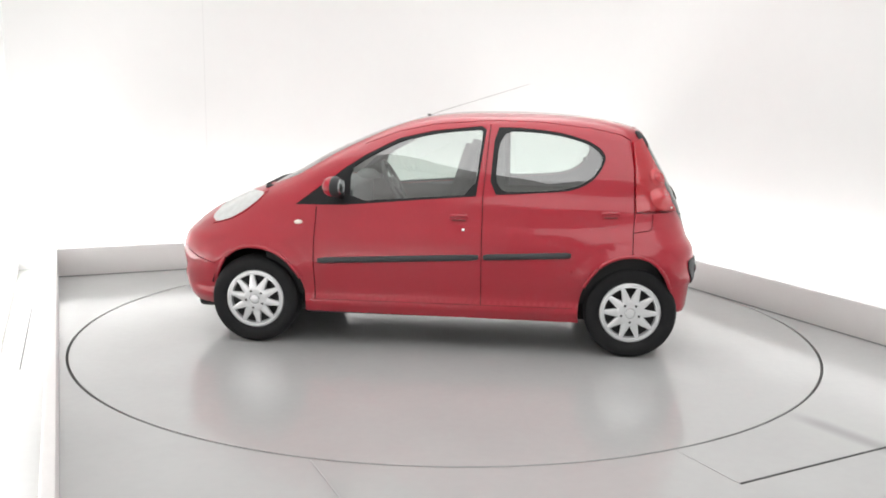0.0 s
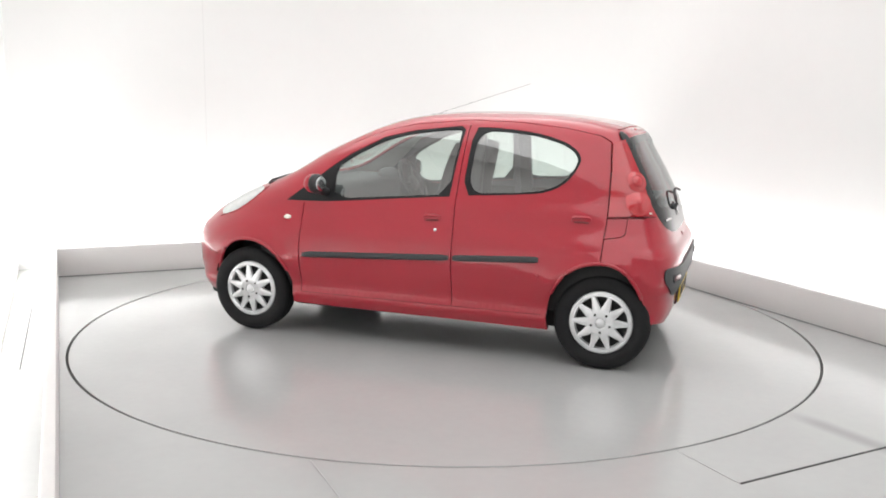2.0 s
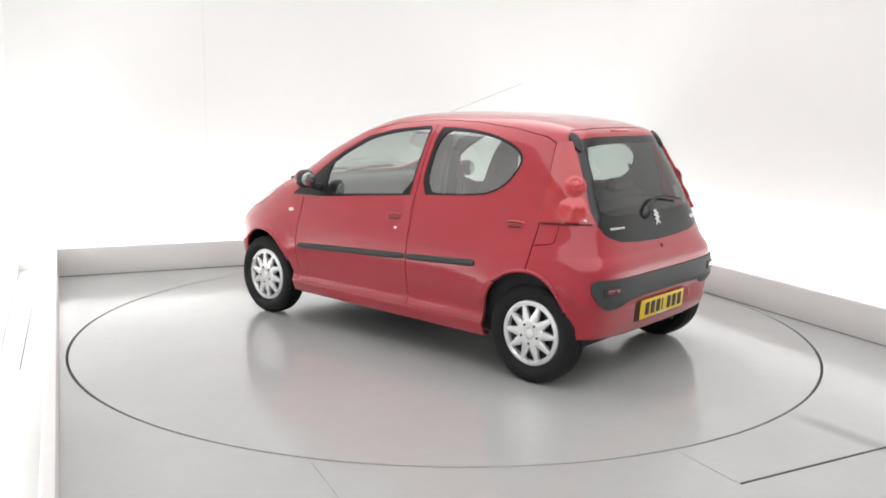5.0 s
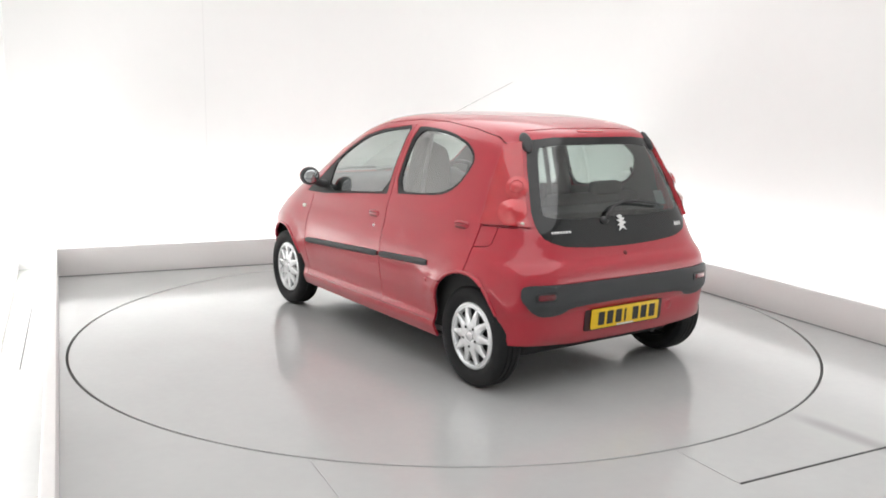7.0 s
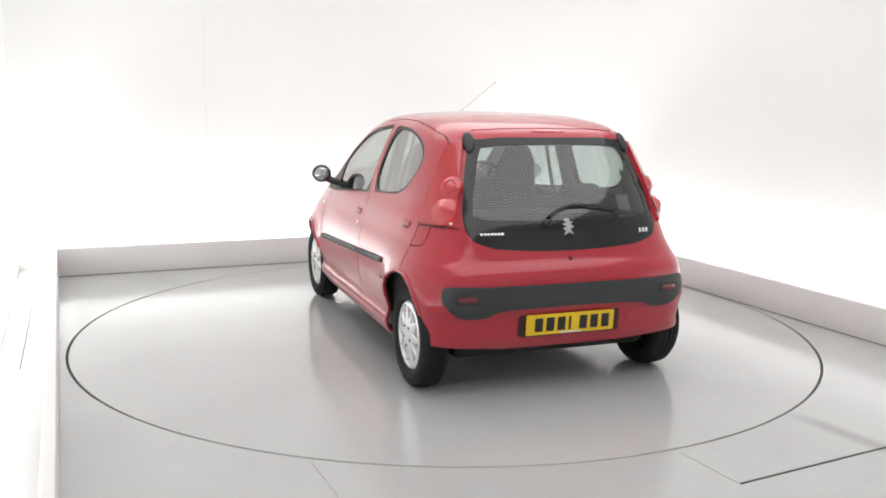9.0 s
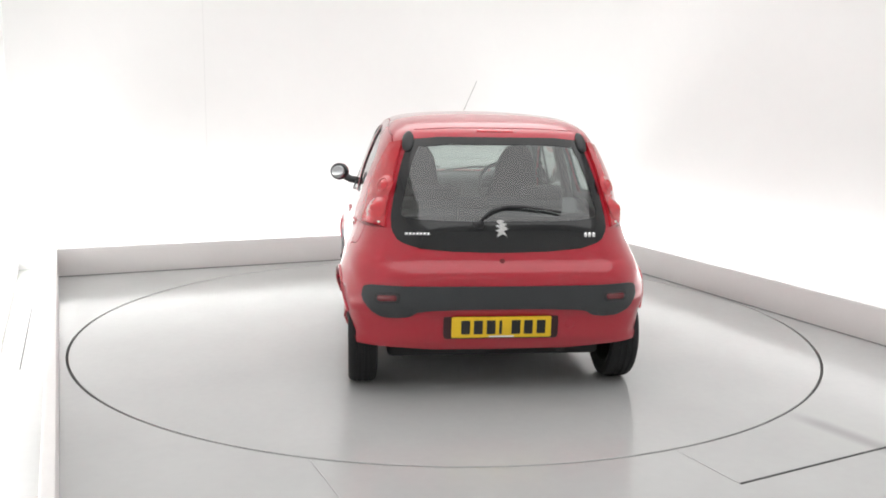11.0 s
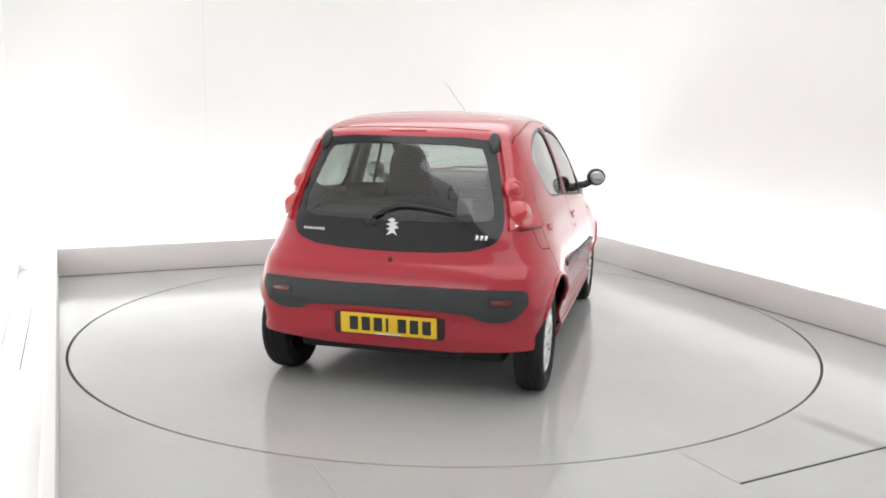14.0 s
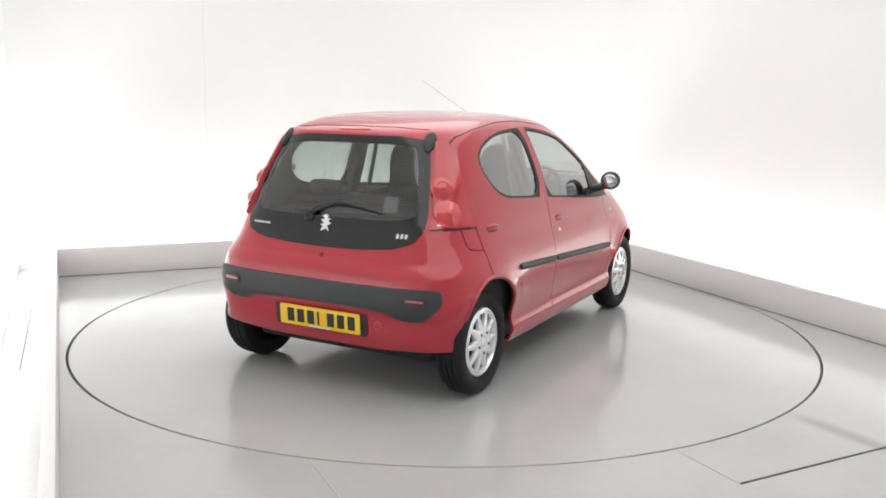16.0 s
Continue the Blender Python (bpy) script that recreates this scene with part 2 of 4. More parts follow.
# ---------- the car ----------
# car space: x forward, y to its left, z up, origin on the ground midway between the axles
M_RED = mat("red_car_paint", (0.385, 0.009, 0.025), 0.32, coat=0.9, vary=0.03, scale=1.5, spec=0.35, coat_rough=0.035)
M_BLACK = mat("black_textured_plastic", (0.022, 0.023, 0.025), 0.5, vary=0.15, scale=6, bump=0.15, bscale=500)
M_STRIP = mat("dark_grey_bumper_plastic", (0.034, 0.037, 0.04), 0.5, vary=0.12, scale=5, bump=0.15, bscale=500)
M_TRIM = mat("black_satin_trim", (0.012, 0.013, 0.014), 0.4, spec=0.3, vary=0.1, scale=10)
# dark red puts the gaps' shade into the colour; the tailgate lock shares it
M_GAP = mat("dark_panel_gap", (0.12, 0.009, 0.013), 0.8)
M_PLATE_SHADE = mat("painted_plate_recess_shade", (0.035, 0.008, 0.010), 0.6, vary=0.1, scale=15)
M_HANDLE_SHADE = mat("painted_handle_shade", (0.16, 0.008, 0.012), 0.6)
M_GLASS = glass("green_tinted_glass", (0.78, 0.86, 0.82), 0.26, power=2.6)
M_GLASS_R = glass("tailgate_glass", (0.62, 0.68, 0.66), 0.11)
M_FRIT = mat("black_glass_panel", (0.012, 0.013, 0.014), 0.06, spec=0.5)
M_LAMP = mat("red_lamp_lens", (0.42, 0.010, 0.020), 0.10, coat=1.0, vary=0.05, scale=20)
M_BULB = mat("bright_red_bulb_dome", (0.50, 0.016, 0.026), 0.12, coat=1.0)
M_HEAD = mat("clear_headlamp_lens", (0.62, 0.64, 0.63), 0.08, coat=1.0, vary=0.12, scale=25)
M_TYRE = mat("tyre_rubber", (0.011, 0.011, 0.012), 0.7, spec=0.3, vary=0.2, scale=12, bump=0.2, bscale=180)
M_SILVER = mat("silver_wheel_paint", (0.80, 0.81, 0.82), 0.22, metal=0.6, vary=0.06, scale=20)
M_DARKWELL = mat("dark_wheel_recess", (0.02, 0.02, 0.021), 0.7)
M_CHROME = mat("polished_metal", (0.8, 0.8, 0.8), 0.12, metal=1.0)
M_MIRROR = mat("mirror_glass", (0.48, 0.50, 0.51), 0.03, metal=1.0)
M_UNDER = mat("black_underbody", (0.015, 0.015, 0.015), 0.8, vary=0.2, scale=6)
M_TRIMGREY = mat("grey_interior_trim", (0.13, 0.135, 0.14), 0.7, vary=0.08, scale=10)
M_CLOTH = mat("dark_grey_seat_cloth", (0.03, 0.031, 0.033), 0.95, vary=0.2, scale=14, spec=0.2)
M_HEADLINER = mat("pale_grey_headlining", (0.42, 0.42, 0.41), 0.9, vary=0.05, scale=8)
M_YELLOW = mat("yellow_reflective_plate", (0.80, 0.52, 0.015), 0.35, vary=0.03, scale=20)
M_INK = mat("black_plate_ink", (0.015, 0.015, 0.015), 0.5)
M_REFLECT = mat("red_reflector", (0.14, 0.004, 0.010), 0.15, coat=1.0)
M_CLEAR = mat("clear_indicator_lens", (0.85, 0.80, 0.72), 0.12, coat=0.6)
M_WHITE = mat("white_sticker", (0.7, 0.7, 0.7), 0.5)

ZTOP = 1.475


def smooth_table(xs, ys):
    """A monotone cubic through a short table."""
    xs, ys = np.array(xs, float), np.array(ys, float)
    h = np.diff(xs)
    d = np.diff(ys) / h
    m = np.zeros(len(xs))
    m[0], m[-1] = d[0], d[-1]
    for i in range(1, len(xs) - 1):
        if d[i - 1] * d[i] > 0:
            w1, w2 = 2 * h[i] + h[i - 1], h[i] + 2 * h[i - 1]
            m[i] = (w1 + w2) / (w1 / d[i - 1] + w2 / d[i])

    def value(x):
        x = np.clip(x, xs[0], xs[-1])
        i = np.clip(np.searchsorted(xs, x) - 1, 0, len(h) - 1)
        t = (x - xs[i]) / h[i]
        return ((2 * t ** 3 - 3 * t ** 2 + 1) * ys[i] + (t ** 3 - 2 * t ** 2 + t) * h[i] * m[i]
                + (-2 * t ** 3 + 3 * t ** 2) * ys[i + 1] + (t ** 3 - t ** 2) * h[i] * m[i + 1])
    return value


def over_height(rows):
    """A table over height, read through q = sqrt(top - z), in which the dome of the roof is smooth."""
    rows = sorted((math.sqrt(max(0, ZTOP - z)), v) for z, v in rows)
    return smooth_table([r[0] for r in rows], [r[1] for r in rows])


HALF_WIDTH = over_height([(0.18, 0.76), (0.24, 0.792), (0.283, 0.808), (0.31, 0.803), (0.345, 0.788), (0.45, 0.803), (0.56, 0.814), (0.66, 0.808), (0.72, 0.797), (0.80, 0.773),
                          (0.90, 0.752), (0.97, 0.728), (1.10, 0.693), (1.25, 0.638), (1.35, 0.590), (1.40, 0.550), (1.43, 0.502), (1.452, 0.410),
                          (1.466, 0.270), (1.475, 0.0)])
REAR = over_height([(0.18, -1.44), (0.25, -1.50), (0.33, -1.54), (0.44, -1.552), (0.49, -1.574), (0.60, -1.578), (0.655, -1.574), (0.695, -1.556), (0.72, -1.537), (0.77, -1.521),
                    (0.89, -1.488), (1.0, -1.443), (1.10, -1.392), (1.23, -1.318), (1.33, -1.262), (1.365, -1.238), (1.40, -1.16), (1.435, -1.0),
                    (1.462, -0.76), (1.475, -0.36)])
FRONT = over_height([(0.18, 1.68), (0.28, 1.75), (0.42, 1.785), (0.55, 1.785), (0.65, 1.758), (0.72, 1.69), (0.80, 1.59), (0.87, 1.470), (0.93, 1.340),
                     (0.985, 1.19), (1.073, 1.0), (1.194, 0.79), (1.276, 0.615), (1.364, 0.405), (1.42, 0.225), (1.445, 0.10), (1.464, -0.06), (1.475, -0.36)])
MIDDLE = over_height([(0.18, 0.0), (0.9, -0.1), (1.1, -0.25), (1.475, -0.36)])
NF = over_height([(0.18, 4.6), (0.6, 4.5), (0.9, 4.3), (1.0, 4.6), (1.1, 4.9), (1.3, 4.9), (1.42, 4.2), (1.475, 3.0)])
NR = over_height([(0.18, 9.0), (0.45, 8.5), (0.6, 7.5), (0.8, 6.2), (1.0, 5.4), (1.3, 5.5), (1.42, 4.6), (1.475, 3.2)])
HUBS = ((1.17, 0.28), (-1.17, 0.28))


def body_point(psi, q):
    """The outer skin of the left half: psi runs from the nose (0) round the side to the tail (pi), q from the roof's top down."""
    psi, q = np.asarray(psi, float), np.asarray(q, float)
    z = ZTOP - q * q
    w, xc = HALF_WIDTH(q), MIDDLE(q)
    back = psi > math.pi / 2
    a = np.where(back, xc - REAR(q), FRONT(q) - xc)
    n = np.where(back, NR(q), NF(q))
    c, s = np.abs(np.cos(psi)), np.abs(np.sin(psi))
    rho = (c ** n + s ** n) ** (1 / n)
    x = xc + np.where(back, -1, 1) * a * c / rho
    y = w * s / rho
    side = np.clip((y - 0.5) / 0.2, 0, 1)
    for hx, hz in HUBS:
        d = np.hypot(x - hx, z - hz)
        y = y + side * np.clip((z - 0.33) / 0.18, 0, 1) * np.where(d > 0.2, 0.024 * np.minimum(1, np.clip(1 - (d - 0.35) / 0.075, 0, None)) ** 1.3 + 0.014 * np.exp(-((d - 0.42) / 0.10) ** 2), 0)
    y = y + 0.024 * side * np.clip((-1.22 - x) / 0.15, 0, 1) * np.clip((0.50 - z) / 0.14, 0, 1)
    return np.stack([x, y, z], -1)


def body_normal(psi, q):
    e = 1e-3
    psi = np.clip(psi, 2 * e, math.pi - 2 * e)
    q = np.clip(q, 0.02, 1.13)
    u = body_point(psi + e, q) - body_point(psi - e, q)
    v = body_point(psi, q + e) - body_point(psi, q - e)
    n = np.cross(v, u)
    n /= np.linalg.norm(n, axis=-1, keepdims=True) + 1e-12
    flip = np.sign(np.sum(n * (body_point(psi, q) - np.array([-0.1, 0, 0.6])), -1, keepdims=True))
    return n * np.where(flip == 0, 1, flip)


def to_skin(kind, a, z):
    """Skin coordinates of a point given by x and z on the side, or by y and z on the tail or nose."""
    q = math.sqrt(max(0.0, ZTOP - z))
    w, xc = float(HALF_WIDTH(q)), float(MIDDLE(q))
    if kind == "side":
        back = a < xc
        L = xc - float(REAR(q)) if back else float(FRONT(q)) - xc
        n = float(NR(q)) if back else float(NF(q))
        X = min(1.0, abs(a - xc) / max(L, 1e-6))
        Y = max(0.0, 1 - X ** n) ** (1 / n)
        return (math.atan2(Y, -X if back else X), q)
    n = float(NR(q)) if kind == "tail" else float(NF(q))
    Y = min(1.0, abs(a) / max(w, 1e-6))
    X = max(0.0, 1 - Y ** n) ** (1 / n)
    psi = math.atan2(Y, -X if kind == "tail" else X)
    return (psi if a >= 0 else (2 * math.pi - psi if kind == "tail" else -psi), q)


def densify(pts, closed, step=0.03):
    out = []
    n = len(pts)
    for i in range(n if closed else n - 1):
        a, b = pts[i], pts[(i + 1) % n]
        k = max(1, int(math.hypot(b[0] - a[0], b[1] - a[1]) / step))
        out += [(a[0] + (b[0] - a[0]) * j / k, a[1] + (b[1] - a[1]) * j / k) for j in range(k)]
    return out if closed else out + [pts[-1]]


def rounded(pts, closed=True, times=2):
    """Corner cutting, to round an outline."""
    for _ in range(times):
        out = []
        n = len(pts)
        for i in range(n if closed else n - 1):
            a, b = pts[i], pts[(i + 1) % n]
            out += [(0.8 * a[0] + 0.2 * b[0], 0.8 * a[1] + 0.2 * b[1]), (0.2 * a[0] + 0.8 * b[0], 0.2 * a[1] + 0.8 * b[1])]
        pts = out if closed else [pts[0]] + out + [pts[-1]]
    return pts


def outline(kind, pts, step=0.03):
    return [to_skin(kind, *p) for p in densify(pts, True, step)]


def stroke(kind, pts, width=0.006):
    """The outline of a thin line along pts."""
    pts = densify(pts, False, 0.04)
    lft, rgt = [], []
    for i, p in enumerate(pts):
        a, b = pts[max(0, i - 1)], pts[min(len(pts) - 1, i + 1)]
        dx, dz = b[0] - a[0], b[1] - a[1]
        k = width / 2 / max(1e-9, math.hypot(dx, dz))
        lft.append((p[0] - dz * k, p[1] + dx * k))
        rgt.append((p[0] + dz * k, p[1] - dx * k))
    return [to_skin(kind, *p) for p in lft + rgt[::-1]]


def circle(cx, cz, r, n=56):
    return [(cx + r * math.cos(2 * math.pi * i / n), cz + r * math.sin(2 * math.pi * i / n)) for i in range(n)]


def arch_line(cx, half_in, half_out, top=0.343, n=56):
    """A wheel opening, round on top and a little narrower towards the bumper."""
    pts = []
    for i in range(n):
        a = 2 * math.pi * i / n
        c, s = math.cos(a), math.sin(a)
        h = half_out if c * cx > 0 else half_in
        pts.append((cx + h * math.copysign(abs(c) ** 0.9, c), 0.28 + top * s))
    return pts


FRONT_TRIM = [(0.915, 0.884), (0.76, 1.003), (0.60, 1.122), (0.485, 1.197), (0.271, 1.305), (0.063, 1.353), (-0.235, 1.386), (-0.266, 1.365),
              (-0.216, 0.962), (0.1, 0.936), (0.45, 0.905), (0.589, 0.893)]
FRONT_GLASS = [(0.565, 0.914), (0.575, 1.108), (0.47, 1.183), (0.263, 1.290), (0.06, 1.338), (-0.220, 1.370), (-0.248, 1.355), (-0.204, 0.975), (0.1, 0.951)]
REAR_TRIM = [(-0.295, 0.972), (-0.322, 1.379), (-0.42, 1.381), (-0.6, 1.370), (-0.76, 1.346), (-0.90, 1.303), (-0.97, 1.258), (-0.997, 1.21), (-0.978, 1.15),
             (-0.93, 1.08), (-0.86, 1.033), (-0.77, 1.004), (-0.5, 0.983)]
REAR_GLASS = [(-0.325, 0.988), (-0.350, 1.366), (-0.6, 1.357), (-0.755, 1.333), (-0.888, 1.292), (-0.955, 1.249), (-0.979, 1.206), (-0.962, 1.152), (-0.915, 1.088),
              (-0.848, 1.045), (-0.765, 1.018), (-0.6, 1.001)]
TAILGATE = [(-0.3, 1.345), (0.455, 1.345), (0.485, 1.27), (0.515, 1.18), (0.545, 1.06), (0.566, 0.95), (0.565, 0.878), (0.53, 0.822), (0.42, 0.788), (0.2, 0.770), (-0.3, 0.763)]
TAILGATE_CLEAR = [(-0.3, 1.308), (0.405, 1.306), (0.44, 1.24), (0.478, 1.12), (0.51, 1.0), (0.515, 0.955), (0.48, 0.935), (0.3, 0.925), (-0.3, 0.92)]
TAIL_LAMP = [(0.59, 0.887), (0.582, 0.95), (0.560, 1.06), (0.530, 1.18), (0.503, 1.27), (0.49, 1.315)]
STRIP = [(-0.3, 0.603), (0.45, 0.606), (0.66, 0.612), (0.695, 0.60), (0.70, 0.54), (0.665, 0.485), (0.60, 0.446), (0.53, 0.440), (0.475, 0.450), (0.43, 0.480), (0.2, 0.486), (-0.3, 0.486)]
WINDSCREEN = [(-0.3, 0.985), (0.50, 0.99), (0.555, 1.05), (0.540, 1.15), (0.515, 1.25), (0.48, 1.34), (0.42, 1.40), (0.3, 1.430), (-0.3, 1.438)]
HEADLAMP = [(1.14, 0.945), (1.175, 0.90), (1.24, 0.845), (1.34, 0.785), (1.45, 0.750), (1.50, 0.775), (1.46, 0.85), (1.39, 0.91), (1.27, 0.945)]

# in order: the first outline that holds a spot of the skin owns it
REGIONS = [
    ("arch", outline("side", arch_line(HUBS[0][0], 0.335, 0.275))), ("arch", outline("side", arch_line(HUBS[1][0], 0.318, 0.250, 0.355))),
    ("gap", stroke("side", [(0.775, 0.30), (0.78, 0.60), (0.775, 0.875)])),
    ("gap", stroke("side", [(-0.262, 0.30), (-0.258, 0.96)])),
    ("gap", stroke("side", [(-0.258, 0.96), (-0.290, 1.395)], 0.005)),
    ("gap", stroke("side", [(0.775, 0.302), (-0.82, 0.302)], 0.003)),
    ("gap", stroke("side", [(-1.09, 1.345), (-1.15, 1.31), (-1.168, 1.15), (-1.174, 0.887), (-1.166, 0.77), (-1.16, 0.60)])),
    ("gap", stroke("side", [(-1.174, 0.884), (-1.30, 0.884), (-1.38, 0.884)], 0.004)),
    ("gap", stroke("side", [(-1.285, 0.884), (-1.28, 0.80), (-1.262, 0.782), (-1.166, 0.770)], 0.005)),
    ("gap", stroke("side", [(0.50, 1.262), (0.28, 1.345), (0.06, 1.392), (-0.3, 1.421), (-0.6, 1.414), (-0.9, 1.383), (-1.09, 1.345)], 0.0035)),
    # the crease across the roof's rear, its dark line painted like a gap
    ("gap", stroke("tail", [(0.0, 1.392), (0.25, 1.390), (0.43, 1.380)], 0.004)),
    ("gap", stroke("side", [(1.12, 0.955), (1.165, 0.90), (1.235, 0.838), (1.335, 0.778), (1.48, 0.738)], 0.006)),
    ("gap", stroke("side", [(1.43, 0.50), (1.55, 0.52), (1.75, 0.60)], 0.006)),
    ("front_window", outline("side", rounded(FRONT_GLASS, times=1))), ("rear_window", outline("side", rounded(REAR_GLASS, times=2))),
    ("front_trim", outline("side", FRONT_TRIM)), ("rear_trim", outline("side", rounded(REAR_TRIM, times=1))),
    ("headlamp", outline("side", rounded(HEADLAMP, times=1))),
    ("tailgate_glass", outline("tail", rounded(TAILGATE_CLEAR, times=1))), ("tailgate", outline("tail", rounded(TAILGATE, times=1))),
    ("tail_lamp", [to_skin("tail", *p) for p in densify(TAIL_LAMP, False)] + [to_skin("side", *p) for p in densify([(-1.155, 1.30), (-1.170, 1.15), (-1.178, 0.888)], False)]),
    ("bumper_strip", outline("tail", rounded(STRIP, times=1))),
    ("windscreen", outline("nose", rounded(WINDSCREEN, times=1))),
    ("front_door", outline("side", [(0.775, 0.302), (0.775, 0.90), (0.915, 0.884), (0.76, 1.02), (0.50, 1.262), (0.28, 1.345), (0.06, 1.392), (-0.290, 1.42), (-0.258, 0.96), (-0.262, 0.302)])),
    ("rear_door", outline("side", [(-0.262, 0.302), (-0.258, 0.96), (-0.290, 1.42), (-0.6, 1.414), (-0.9, 1.383), (-1.09, 1.345), (-1.15, 1.31), (-1.168, 1.15), (-1.174, 0.887), (-1.166, 0.77), (-1.16, 0.302)])),
    ("arch", [to_skin("side", *p) for p in densify([(-0.90, 0.222), (-1.3, 0.285), (-1.40, 0.292)], False)]
     + [to_skin("tail", *p) for p in densify([(0.70, 0.290), (0.35, 0.258), (-0.3, 0.252)], False)] + [to_skin("tail", -0.3, 0.1), to_skin("side", -1.0, 0.1), to_skin("side", -0.9, 0.1)]),
    ("under", [to_skin("side", *p) for p in densify([(2.0, 0.225), (1.2, 0.225), (0.8, 0.225), (-0.86, 0.210), (-1.3, 0.285), (-1.40, 0.292)], False)]
     + [to_skin("tail", *p) for p in densify([(0.70, 0.290), (0.35, 0.258), (-0.3, 0.252)], False)] + [to_skin("tail", -0.3, 0.1), to_skin("side", -1.0, 0.1), to_skin("side", 0.0, 0.1), to_skin("side", 2.0, 0.1)]),
    ("grille", outline("nose", rounded([(-0.3, 0.35), (0.50, 0.37), (0.60, 0.46), (0.52, 0.54), (-0.3, 0.55)], times=1))),
    ("sill", outline("side", [(0.82, 0.1), (0.82, 0.302), (-0.86, 0.302), (-0.86, 0.1)])),
    ("fender", outline("side", [(0.775, 0.302), (0.775, 0.99), (1.0, 1.0), (1.12, 0.958), (1.33, 0.80), (1.48, 0.748), (1.62, 0.62), (1.43, 0.50), (1.43, 0.302)])),
    ("front_bumper", outline("side", [(1.25, 0.1), (1.25, 0.50), (1.43, 0.50), (1.60, 0.58), (1.75, 0.66), (2.0, 0.68), (2.0, 0.1)])),
    ("bonnet", outline("side", [(2.0, 0.68), (1.75, 0.66), (1.60, 0.60), (1.2, 0.93), (1.0, 0.985), (2.0, 0.985)])),
    ("rear_bumper", [to_skin("side", *p) for p in densify([(-1.16, 0.1), (-1.16, 0.60), (-1.166, 0.77), (-1.174, 0.884), (-1.30, 0.884), (-1.38, 0.884)], False)]
     + [to_skin("tail", *p) for p in densify([(0.59, 0.884), (0.53, 0.822), (0.42, 0.788), (0.2, 0.770), (-0.3, 0.763), (-0.3, 0.1)], False)]),
]


def inside(poly, pts):
    poly = np.array(poly)
    hit = np.zeros(len(pts), bool)
    x, y = pts[:, 0], pts[:, 1]
    for (x0, y0), (x1, y1) in zip(poly, np.roll(poly, -1, 0)):
        cross = (y0 > y) != (y1 > y)
        if cross.any():
            hit[cross] ^= x[cross] < (x1 - x0) * (y[cross] - y0) / (y1 - y0) + x0
    return hit


def cut_skin():
    """Divides the left half of the skin along all outlines; gives its points and, by region, its triangles."""
    from mathutils.geometry import delaunay_2d_cdt
    q_end = math.sqrt(ZTOP - 0.198)
    verts, edges = [], []
    for _, poly in REGIONS:
        clean = []
        for a, b in poly:
            p = (min(math.pi, max(0.0, a)), min(q_end, max(0.0, b)))
            if not clean or math.hypot(p[0] - clean[-1][0], p[1] - clean[-1][1]) > 4e-4:
                clean.append(p)
        k = len(verts)
        verts += clean
        edges += [(k + i, k + (i + 1) % len(clean)) for i in range(len(clean))]
    cols, rows = 130, 84
    for i in range(cols + 1):
        for j in range(rows + 1):
            off = 0.5 * (j % 2) if 0 < i < cols else 0
            verts.append((math.pi * min(1, (i + off) / cols), q_end * j / rows))
    out = delaunay_2d_cdt([Vector(v) for v in verts], edges, [], 0, 2e-5)
    pts = np.array([tuple(v) for v in out[0]])
    tris = np.array([f for f in out[2] if len(f) == 3])
    mid = pts[tris].mean(1)
    owner = np.full(len(tris), -1)
    for k, (_, poly) in reversed(list(enumerate(REGIONS))):
        owner[inside(poly, mid)] = k
    groups = {}
    for name in {r[0] for r in REGIONS} | {"roof"}:
        ks = [k for k, r in enumerate(REGIONS) if r[0] == name] if name != "roof" else [-1]
        groups[name] = tris[np.isin(owner, ks)]
    return pts, groups


SKIN, PATCH = cut_skin()


def pieces(tris):
    """Connected pieces of a patch, largest first."""
    root = {}

    def find(i):
        while root.setdefault(i, i) != i:
            root[i] = root[root[i]]
            i = root[i]
        return i
    for a, b, c in tris:
        root[find(int(a))] = find(int(b))
        root[find(int(b))] = find(int(c))
    out = {}
    for t in tris:
        out.setdefault(find(int(t[0])), []).append(t)
    return sorted((np.array(v) for v in out.values()), key=len, reverse=True)


SKIN_P = body_point(SKIN[:, 0], SKIN[:, 1])
SKIN_N = body_normal(SKIN[:, 0], SKIN[:, 1])
SKIN_P[SKIN[:, 0] < 1e-4, 1] = 0
SKIN_P[SKIN[:, 0] > math.pi - 1e-4, 1] = 0
for edge in (SKIN[:, 0] < 1e-4, SKIN[:, 0] > math.pi - 1e-4):
    SKIN_N[edge, 1] = 0


